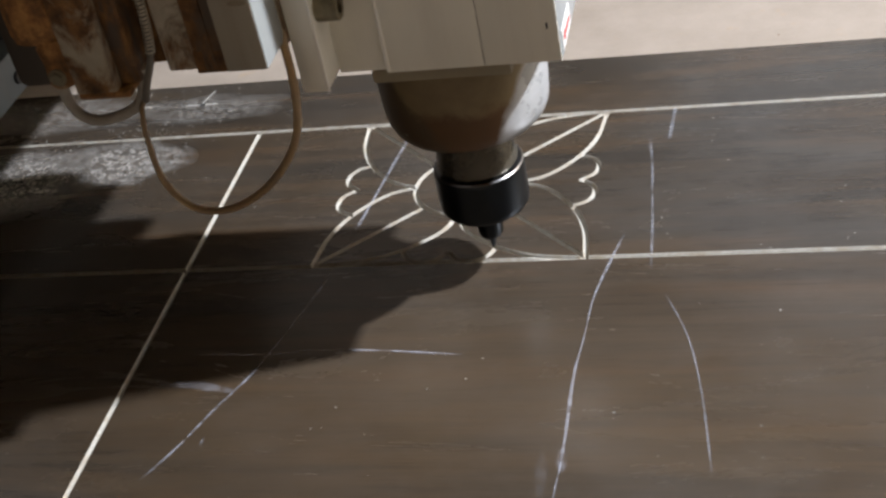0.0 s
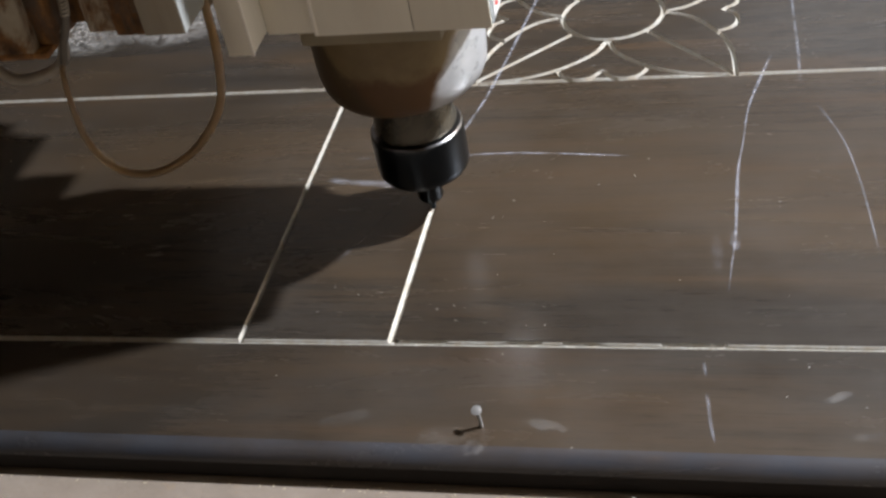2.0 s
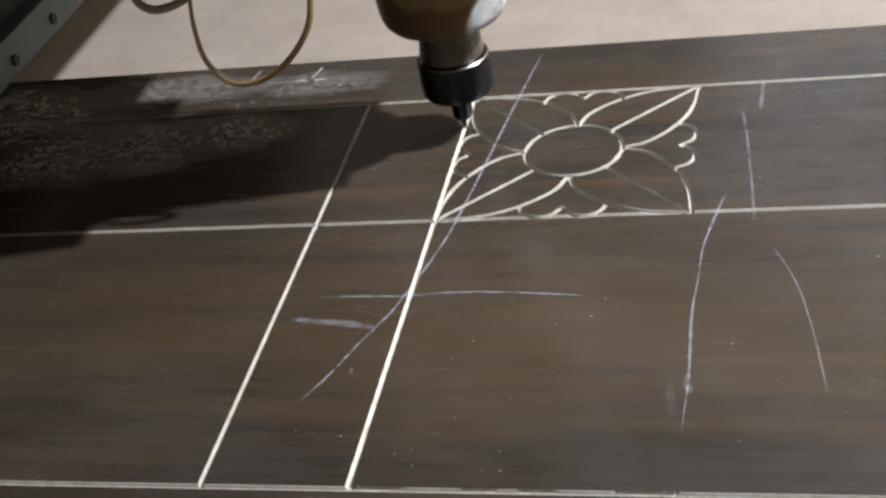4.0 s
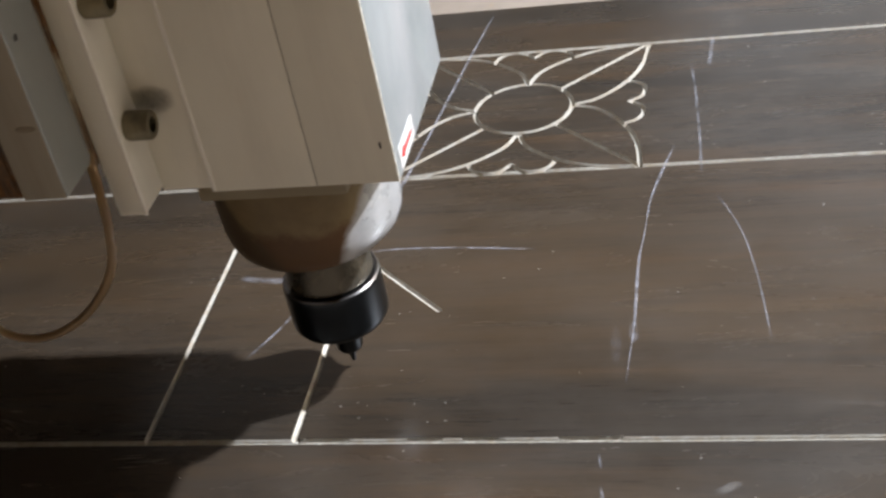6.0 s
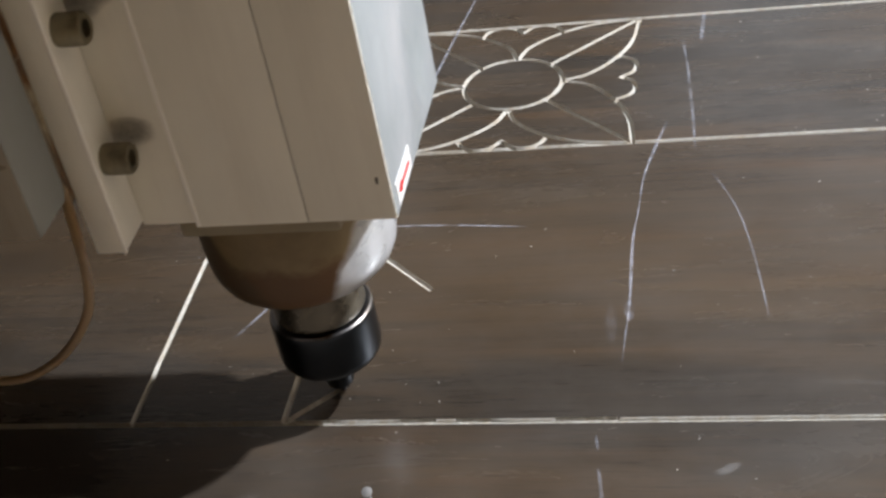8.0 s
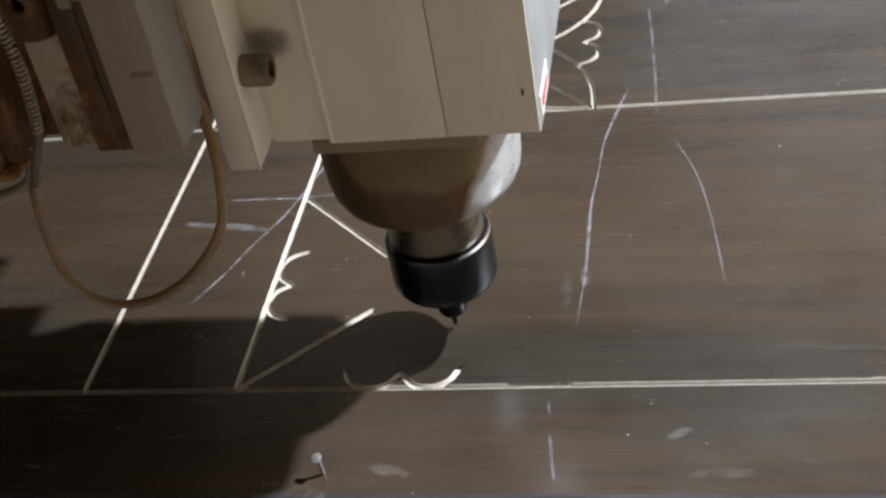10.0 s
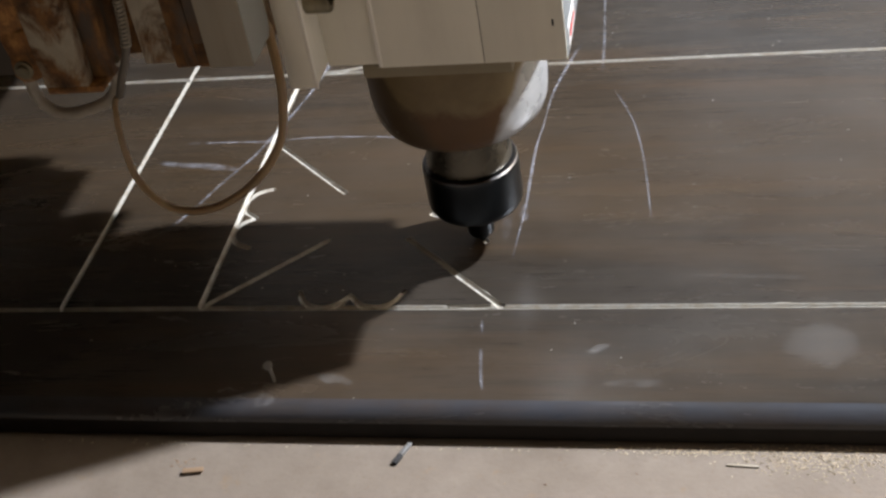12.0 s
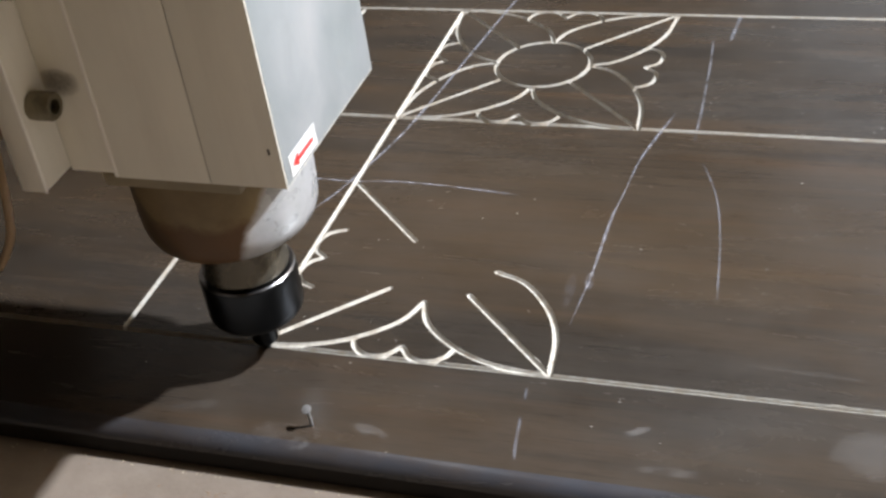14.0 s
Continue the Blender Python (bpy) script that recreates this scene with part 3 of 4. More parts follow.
TRAVEL = {  # where the lifted bit is on its way: seconds and its tip
    0: [(0.0, 0.1017, 0.2219, 0.0075), (0.2, 0.0890, 0.2060, 0.0050), (0.5, 0.0588, 0.1356, 0.0043), (0.8, 0.0272, 0.0636, 0.0057), (1.0, 0.0104, 0.0115, 0.0115), (1.2, 0.0, -0.002, 0.0062)],
    1: [(3.62, 0.0, 0.3620, 0.003), (3.8, 0.0, 0.3560, 0.003), (4.0, 0.0, 0.3240, 0.002), (4.2, 0.0, 0.2698, 0.0049), (4.7, 0.0, 0.1451, 0.006)],
    2: [(5.52, 0.0537, 0.0935, 0.006), (6.12, 0.0125, 0.0468, 0.005)],
    3: [(7.02, 0.0120, 0.0972, 0.002), (7.22, 0.0131, 0.0980, 0.003), (7.62, 0.0, 0.0, 0.006)],
    4: [(8.42, 0.0537, 0.0515, 0.006), (8.78, 0.0490, 0.0115, 0.006)],
    5: [(9.78, 0.1020, 0.0120, 0.004), (10.0, 0.0963, 0.0383, 0.0044), (10.2, 0.0945, 0.0540, 0.003)],
    6: [(10.98, 0.1498, 0.0002, 0.0005), (11.06, 0.1480, 0.0020, 0.004), (11.2, 0.1385, 0.0146, 0.0089), (11.5, 0.1046, 0.0694, 0.0079), (11.64, 0.1045, 0.0720, 0.006)],
    7: [],
    8: [(13.12, 0.0738, 0.0440, 0.001), (13.34, 0.0748, 0.0415, 0.001)],
}


HEAD_DROP = (0.0010, 0.0020, 0.0006, 0.0020, 0.0024, 0.0028, 0.0030, 0.0030, 0.0034)  # how far the head sinks in each cut, fitted to the camera's view


def head_rows():
    rows = []
    for i, (line, half, t0, t1) in enumerate(CUT_NOW):
        rows += TRAVEL[i]
        n = max(3, round((t1 - t0) / 0.07))
        for k in range(n + 1):
            t = t0 + (t1 - t0) * k / n
            if t <= 14.0:
                q = along(line, k / n)
                rows.append((t, q.x, q.y, -HEAD_DROP[i]))
    if rows[-1][0] < 14.0:
        q = along(CUT_NOW[-1][0], (14.0 - CUT_NOW[-1][2]) / (CUT_NOW[-1][3] - CUT_NOW[-1][2]))
        rows.append((14.0, q.x, q.y, -HEAD_DROP[-1]))
    return rows


# ---- the gantry beam, which travels along x ----
def gantry():
    root = thing("gantry", "blue-grey steel router gantry beam with bolt holes", "gantry")
    bm = slab(-0.346, -0.326, -0.95, 1.10, 0.045, 0.0730, 0.0015)
    part("lower_rail", bm, GANTRY, root, "chalky blue-grey steel lip")
    # unseen beam, tall and dark to block light on the left
    part("beam", slab(-0.560, -0.200, -0.95, 1.10, 0.180, 0.620, 0.004), BEAM_PAINT, root, "unseen dark beam, sized and toned to deepen the shade")
    part("web", slab(-0.520, -0.349, -0.95, 1.10, 0.090, 0.180, 0.002), BEAM_PAINT, root)
    part("cable_tray", slab(-0.400, -0.3400, -0.93, 1.08, 0.0735, 0.0895, 0.001), DARK, root, "black rubber dust strip")
    for y in (0.150, 0.215, 0.280, 0.345, 0.410, 0.475):
        bm = bmesh.new()
        bmesh.ops.create_cone(bm, segments=20, radius1=0.0045, radius2=0.0040, depth=0.0030, cap_ends=True)
        bmesh.ops.rotate(bm, matrix=Matrix.Rotation(radians(90), 3, "Y"), verts=bm.verts)
        bmesh.ops.translate(bm, vec=(-0.3255, y + 0.01, 0.056), verts=bm.verts)
        part("bolt", bm, DARK, root, "dark recessed bolt")
    for y0 in (-0.95, 1.02):
        part("post", slab(-0.52, -0.33, y0, y0 + 0.08, -0.0165, 0.045, 0.003), GANTRY, root)
    return root


# ---- the router head: carriage, spindle, nut and bit; its origin is the bit's tip ----
def router_head():
    root = thing("router_head", "cream-painted rusty router carriage with spindle, collet nut and bit", "cnc router")
    top = 0.460
    body = part("spindle_body", slab(-0.0201, 0.02315, -0.0456, 0.0530, 0.1297, top, 0.0004), CREAM, root, "cream enamelled square spindle housing")
    part("housing_side", slab(0.02335, 0.0575, -0.0456, 0.0530, 0.1297, top, 0.0004), CREAM, body)
    # side tone set apart from the front to offset the light on it
    part("side_face", slab(0.0569, 0.0578, -0.0449, 0.0523, 0.1304, top, 0.0004), WHITE, body, "side face toned grey-white against the strong light on it")
    # dark strip in the joint, coloured as the gap's shade
    part("seam", slab(0.0228, 0.0237, -0.04535, 0.0470, 0.1305, top - 0.002, 0), SEAM_GAP, body, smooth=False)
    part("recess_panel", slab(-0.0440, -0.0204, -0.0432, 0.0530, 0.1300, top, 0.0008), CREAM, root)
    # paler beads, here and on the plate, paint in the lit edges' highlight
    part("edge_bead", slab(-0.0214, -0.0196, -0.0461, -0.0440, 0.1300, top, 0.0006), CREAM_EDGE, body)
    part("mount_plate", slab(-0.0556, -0.0437, -0.0630, 0.0540, 0.1316, top, 0.0011), CREAM, root)
    part("plate_bead", slab(-0.0446, -0.0432, -0.0634, -0.0618, 0.1316, top, 0.0005), CREAM_EDGE, root)
    # socket screws through the mount plate
    for z in (0.1676, 0.2205, 0.2735, 0.3265):
        def lie(bm, x):
            bmesh.ops.rotate(bm, matrix=Matrix.Rotation(radians(90), 3, "Y"), verts=bm.verts)
            bmesh.ops.translate(bm, vec=(x, -0.0530, z), verts=bm.verts)
            return bm
        screw = part("socket_screw", lie(lathe([(0.0034, -0.0005), (0.0058, 0.0), (0.0060, 0.0010), (0.0060, 0.0095), (0.0054, 0.0104), (0.0032, 0.0104), (0.0030, 0.0055), (0.0004, 0.0050)], 24), -0.0437), BOLT_STEEL, root, "dull zinc socket screw")
        # soft dark grey patch just above each screw
        rings = [(0.0, 1.0), (0.45, 0.95), (0.8, 0.45), (1.0, 0.0)]
        verts, fade, faces = [], [], []
        for r, a in rings:
            for m in range(20):
                w = 2 * math.pi * m / 20
                wob = r * (1 + 0.25 * noise.noise(Vector((math.cos(w) * 1.4, math.sin(w) * 1.4, z * 70))))
                verts.append((-0.0352 + 0.0095 * wob * math.cos(w), -0.04335, z + 0.0060 + 0.0068 * wob * math.sin(w)))
                fade.append(a)
        for ring_at in range(len(rings) - 1):
            for m in range(20):
                n0 = ring_at * 20
                faces.append((n0 + m, n0 + (m + 1) % 20, n0 + 20 + (m + 1) % 20, n0 + 20 + m))
        me = bpy.data.meshes.new("dark_smear")
        me.from_pydata(verts, [], faces)
        me.attributes.new("fade", "FLOAT", "POINT").data.foreach_set("value", fade)
        me.materials.append(DARK_FILM)
        smear = new("dark_smear", me)
        smear.parent = root
        tagged(smear, "dark grey smear over the screw")
        part("socket", lie(lathe([(0.0029, 0.0050), (0.0029, 0.0072), (0.0004, 0.0073)], 6), -0.0437), DARK, screw)
    # vertical bars and rails of the carriage
    part("guide_bar", slab(-0.0746, -0.0570, -0.0905, -0.0650, 0.1598, top, 0.0003), BAR_PAINT, root, "stained grey-cream guide bar")
    part("bar_side", slab(-0.0572, -0.0567, -0.0902, -0.0653, 0.1601, top, 0), GLOSS, root, "glossy grey-white side of the guide bar")
    stain = lathe([(0.0030, 0.0), (0.0026, 0.0003), (0.0002, 0.0004)], 20)
    bmesh.ops.rotate(stain, matrix=Matrix.Rotation(radians(90), 3, "X"), verts=stain.verts)
    bmesh.ops.scale(stain, vec=(1.5, 1.0, 0.45), verts=stain.verts)
    bmesh.ops.translate(stain, vec=(-0.0624, -0.0904, 0.1903), verts=stain.verts)
    part("rust_stain", stain, STAIN, root, "brown rust stain on the guide bar")
    part("rust_seam", slab(-0.0572, -0.0557, -0.0641, -0.0580, 0.1600, top, 0.0003), SEAM, root, "orange rust seam")
    hole = lathe([(0.0014, 0.0), (0.0014, 0.0003), (0.0003, 0.0004)], 16)
    bmesh.ops.rotate(hole, matrix=Matrix.Rotation(radians(90), 3, "Y"), verts=hole.verts)
    bmesh.ops.translate(hole, vec=(-0.0569, -0.0832, 0.2234), verts=hole.verts)
    part("drill_hole", hole, DARK, root, "small dark drill hole")
    part("slide_plate", slab(-0.0790, -0.0562, -0.0645, 0.0730, 0.1560, top, 0.0015), RUST_LIGHT, root)
    part("guide_rail", slab(-0.0935, -0.0790, -0.0795, -0.0640, 0.1545, top, 0.0016), RAIL_STEEL, root, "oily brown linear guide rail")
    part("rail_foot", slab(-0.0938, -0.0787, -0.0798, -0.0638, 0.1540, 0.1650, 0.0012), RUST_DEEP, root, "orange rusted foot of the rail")
    part("rail_groove", slab(-0.0888, -0.0838, -0.0803, -0.0770, 0.1550, top, 0.0004), RAIL_STEEL, root)
    part("back_plate", slab(-0.1090, -0.0930, -0.0750, 0.1080, 0.1535, top, 0.0014), RUST_LIGHT, root, "cream plate with rusted lower edge")
    part("bearing_block", slab(-0.1215, -0.0932, -0.0825, -0.0600, 0.1980, 0.2600, 0.0060), RUST_DARK, root, "dark brown rusted bearing block")
    boss = lathe([(0.0022, -0.0005), (0.0026, 0.0016), (0.0044, 0.00165), (0.0052, 0.0008), (0.0056, -0.0010)], 24)
    bmesh.ops.rotate(boss, matrix=Matrix.Rotation(radians(90), 3, "X"), verts=boss.verts)
    bmesh.ops.translate(boss, vec=(-0.1000, -0.0830, 0.2150), verts=boss.verts)
    part("bearing_boss", boss, RUST_HALF, root)
    clip = slab(-0.0870, -0.0818, -0.0835, -0.0793, 0.2120, 0.2170, 0.0008)
    slab(-0.0822, -0.0760, -0.0825, -0.0810, 0.2140, 0.2160, 0.0004, clip)
    part("wire_clip", clip, BAR_PAINT, root, "small white wire clip")
    part("cable_cover", slab(-0.1470, -0.1275, -0.0900, 0.1220, 0.1530, top, 0.0012), COVER_PAINT, root, "cream cover with rust along its foot")
    part("cover_foot", slab(-0.1462, -0.1220, -0.0904, 0.1200, 0.1508, 0.1540, 0.0010), RUST_FLAKY, root, "orange rusted foot of the cover")
    part("cover_flange", slab(-0.1274, -0.1180, -0.0850, 0.1140, 0.1545, top, 0.0010), RUST_DARK, root)
    part("gap_plate", slab(-0.1185, -0.1080, -0.0700, 0.1120, 0.1560, top, 0.0010), RUST_DEEP, root)
    # rusted lug and motor foot beyond the cover
    lug = slab(-0.1700, -0.1445, -0.0915, -0.0500, 0.1760, 0.2350, 0.0075)
    slab(-0.1588, -0.1440, -0.0910, -0.0550, 0.1570, 0.1800, 0.0042, lug)
    bmesh.ops.subdivide_edges(lug, edges=lug.edges, cuts=3, use_grid_fill=True)
    for v in lug.verts:
        v.co += 0.0022 * noise.noise_vector(v.co * 85)
    part("rusted_lug", lug, RUST_FLAKY, root, "flaking orange rusted lug")
    bolt = lathe([(0.0040, -0.0005), (0.0040, 0.0006), (0.0027, 0.0008), (0.0027, 0.0020), (0.0023, 0.0025), (0.0003, 0.0026)], 20)
    bmesh.ops.rotate(bolt, matrix=Matrix.Rotation(radians(90), 3, "X"), verts=bolt.verts)
    bmesh.ops.translate(bolt, vec=(-0.1522, -0.0910, 0.1632), verts=bolt.verts)
    part("lug_bolt", bolt, BOLT_STEEL, root, "dull yellowed bolt in the rusted lug")
    part("motor_block", slab(-0.1860, -0.1595, -0.0720, 0.1150, 0.1480, 0.2250, 0.0050), BEAM_PAINT, root, "dark oily motor block behind the lug")
    # unseen block, added to cast the long straight shadow edge
    part("rear_block", slab(-0.3300, -0.2000, 0.1020, 0.3300, 0.1290, 0.1760, 0.0030), BEAM_PAINT, root, "unseen dark block under the beam, placed for its straight shadow edge")
    part("saddle", slab(-0.1740, -0.1490, -0.0400, 0.0700, 0.2000, top, 0.0040), RUST_HALF, root)
    # nose, nut, collet and bit
    part("nose_flange", slab(-0.0300, 0.0340, -0.0428, 0.0465, 0.1229, 0.1296, 0.0014), NOSE_PAINT, root, "square dusty tan bearing flange")
    nose = [(0.0406, 0.1232), (0.0411, 0.1120), (0.0410, 0.0985), (0.0405, 0.0905), (0.0397, 0.0860), (0.0381, 0.0822), (0.0357, 0.0795), (0.0328, 0.0779), (0.0300, 0.0772), (0.0292, 0.0765), (0.0240, 0.0763), (0.0190, 0.0763)]
    part("spindle_nose", lathe(nose, 72, (0.0006, 0.0)), ALU, root, "dusty turned aluminium spindle nose, brown reflection and lit cheek painted in")
    for turn in (-47, -126, -140, 100, 170):
        dot = lathe([(0.0003, 0.0012), (0.0014, 0.0010), (0.0020, 0.0001), (0.0019, -0.0008)], 16)
        bmesh.ops.rotate(dot, matrix=Matrix.Rotation(radians(99), 3, "Y"), verts=dot.verts)
        bmesh.ops.translate(dot, vec=(0.0390, 0, 0.0890), verts=dot.verts)
        bmesh.ops.rotate(dot, matrix=Matrix.Rotation(radians(turn), 3, "Z"), verts=dot.verts)
        bmesh.ops.translate(dot, vec=(0.0005, 0, 0), verts=dot.verts)
        part("grub_screw", dot, BRIGHT_STEEL, root, "tiny bright grub screw in the nose")
    part("spindle_collar", lathe([(0.0192, 0.0770), (0.0193, 0.0690), (0.0198, 0.0610), (0.0204, 0.0555), (0.0207, 0.0537), (0.0204, 0.0527), (0.0150, 0.0523)], 64), DARK_STEEL, root, "dark turned steel collar, shiny")
    nut = part("collet_nut", lathe([(0.0140, 0.0500), (0.0209, 0.0500), (0.0212, 0.0512), (0.0226, 0.0514), (0.0231, 0.0505), (0.0232, 0.0490), (0.0232, 0.0310), (0.0229, 0.0284), (0.0216, 0.0264), (0.0168, 0.0257), (0.0066, 0.0254)], 64), BLACK_STEEL, root, "smooth blackened steel collet nut")
    part("nut_rim", lathe([(0.0213, 0.0511), (0.0215, 0.0517), (0.0224, 0.0518), (0.0230, 0.0512), (0.0229, 0.0508)], 64), RIM_STEEL, nut, "polished rim")
    part("collet", lathe([(0.0070, 0.0258), (0.0068, 0.0225), (0.0066, 0.0086), (0.0056, 0.0066), (0.0020, 0.0062)], 32), BLACK_STEEL, nut)
    part("router_bit", lathe([(0.0022, 0.0066), (0.0020, 0.0040), (0.0016, 0.0020), (0.0013, 0.0), (0.0010, -0.0016), (0.0003, -0.0018)], 20), BLACK_STEEL, root, "dark steel engraving bit")
    # amber air tube hanging in a loop, its spring-sheathed upper end, and a grey conduit
    path = spline([(-0.1165, -0.0890, 0.1490), (-0.1250, -0.0800, 0.1390), (-0.1304, -0.0750, 0.1195), (-0.1296, -0.0750, 0.0978), (-0.1211, -0.0750, 0.0839), (-0.1110, -0.0750, 0.0797),
                   (-0.0975, -0.0750, 0.0815), (-0.0820, -0.0750, 0.0900), (-0.0690, -0.0745, 0.1025), (-0.0600, -0.0740, 0.1164), (-0.0560, -0.0735, 0.1321), (-0.0550, -0.0720, 0.1460), (-0.0575, -0.0655, 0.1600), (-0.0590, -0.0600, 0.1680)], 0.003)
    part("air_tube", tube(path, lambda f: 0.0012 + 0.0006 * min(1.0, max(0.0, (f - 0.1) * 4)) + 0.0002 * max(0.0, f - 0.5) * 2, 14), AMBER, root, "translucent amber air tube hanging in a loop")
    core = spline([(-0.1120, -0.0950, 0.3400), (-0.1060, -0.0945, 0.2600), (-0.1020, -0.0940, 0.2100), (-0.1016, -0.0940, 0.1930), (-0.1036, -0.0940, 0.1767), (-0.1064, -0.0940, 0.1676), (-0.1112, -0.0930, 0.1585), (-0.1165, -0.0890, 0.1485)], 0.004)
    sheath = part("cable_sheath", tube(core, lambda f: 0.0012 + 0.0005 * min(1.0, max(0.0, (f - 0.82) * 20)), 12), GREY_HOSE, root)
    coil, turns = [], 96
    fine = spline(core, 0.0002)
    for i in range(turns * 8):
        f = i / (turns * 8) * 0.86
        q = fine[int(f * (len(fine) - 1))]
        d = (fine[min(int(f * (len(fine) - 1)) + 3, len(fine) - 1)] - q).normalized()
        u = d.cross(Vector((0, 1, 0))).normalized()
        v = d.cross(u)
        a = 2 * math.pi * i / 8
        coil.append(q + 0.0018 * (math.cos(a) * u + math.sin(a) * v))
    part("spring", tube(coil, 0.00048, 6), SPRING, sheath, "coiled steel spring sheath")
    part("grey_conduit", tube(spline([(-0.1655, -0.0690, 0.1540), (-0.1650, -0.0700, 0.1420), (-0.1628, -0.0700, 0.1345), (-0.1564, -0.0700, 0.1296), (-0.1463, -0.0700, 0.1299), (-0.1335, -0.0705, 0.1346), (-0.1250, -0.0740, 0.1440), (-0.1190, -0.0800, 0.1600)], 0.003), 0.0026, 14), PALE_HOSE, root, "dusty pale grey conduit hanging in a bow")
    # sticker with an arrow on the side
    sticker = part("sticker", slab(0.0577, 0.0581, -0.0405, -0.0140, 0.1320, 0.1415, 0), STICKER, root, "white sticker", smooth=False)
    bm = bmesh.new()
    vs = [bm.verts.new((0.0584, y, z)) for y, z in ((-0.0385, 0.1367), (-0.033, 0.1395), (-0.033, 0.1377), (-0.018, 0.1377), (-0.018, 0.1357), (-0.033, 0.1357), (-0.033, 0.1340))]
    bm.faces.new(vs)
    part("arrow", bm, RED, sticker, "red printed arrow", smooth=False)
    part("paint_chip", slab(0.0525, 0.0533, -0.0459, -0.0455, 0.1458, 0.1485, 0), DARK, body, smooth=False)
    return root


hanging_work_lamp()
GANTRY_BEAM, HEAD = gantry(), router_head()


# ---- marks and small things on the panel ----
def film(name, line, width, material, label="", z=0.00022, ends=0.12):
    """A thin broken stroke along a line on the panel; it fades towards its edges and ends."""
    pts = spline([(x, y, 0) for x, y in line], 0.004)
    verts, faces, fade = [], [], []
    for i, q in enumerate(pts):
        f = i / (len(pts) - 1)
        d = (pts[min(i + 1, len(pts) - 1)] - pts[max(i - 1, 0)]).normalized()
        s = Vector((-d.y, d.x, 0))
        w = (width(f) if callable(width) else width) * (1 + 0.3 * noise.noise(q * 90))
        e = min(1.0, f / ends + 0.05, (1 - f) / ends + 0.05)
        for k, a in ((-1, 0.0), (-0.55, 0.85), (0, 1.0), (0.55, 0.85), (1, 0.0)):
            verts.append(q + s * w * k + Vector((0, 0, z)))
            fade.append(a * e)
    for i in range(len(pts) - 1):
        for k in range(4):
            a = i * 5 + k
            faces.append((a, a + 5, a + 6, a + 1))
    return patch(name, verts, faces, fade, material, label)


def patch(name, verts, faces, fade, material, label=""):
    me = bpy.data.meshes.new(name)
    me.from_pydata([tuple(v) for v in verts], [], faces)
    me.attributes.new("fade", "FLOAT", "POINT").data.foreach_set("value", fade)
    me.materials.append(material)
    ob = new(name, me)
    ob.parent = PANEL
    return tagged(ob, label)


def blot(name, x, y, rx, ry, turn, material, label="", z=0.0002, strength=1.0):
    """A soft uneven patch."""
    verts, fade, faces, n = [Vector((x, y, z))], [strength], [], 28
    rings = ((0.45, 0.95), (0.8, 0.6), (1.0, 0.0))
    c, s = math.cos(radians(turn)), math.sin(radians(turn))
    for r, a in rings:
        for i in range(n):
            t = 2 * math.pi * i / n
            k = r * (1 + 0.34 * noise.noise(Vector((math.cos(t) * 1.5 + x * 50, math.sin(t) * 1.5, y * 50))) + 0.16 * noise.noise(Vector((math.cos(t) * 4 + x * 90, math.sin(t) * 4, y * 90))))
            u, v = rx * k * math.cos(t), ry * k * math.sin(t)
            verts.append(Vector((x + u * c - v * s, y + u * s + v * c, z)))
            fade.append(a * strength)
    for i in range(n):
        j = (i + 1) % n
        faces.append((0, 1 + i, 1 + j))
        for k in range(len(rings) - 1):
            a = 1 + k * n
            faces.append((a + i, a + n + i, a + n + j, a + j))
    return patch(name, verts, faces, fade, material, label)


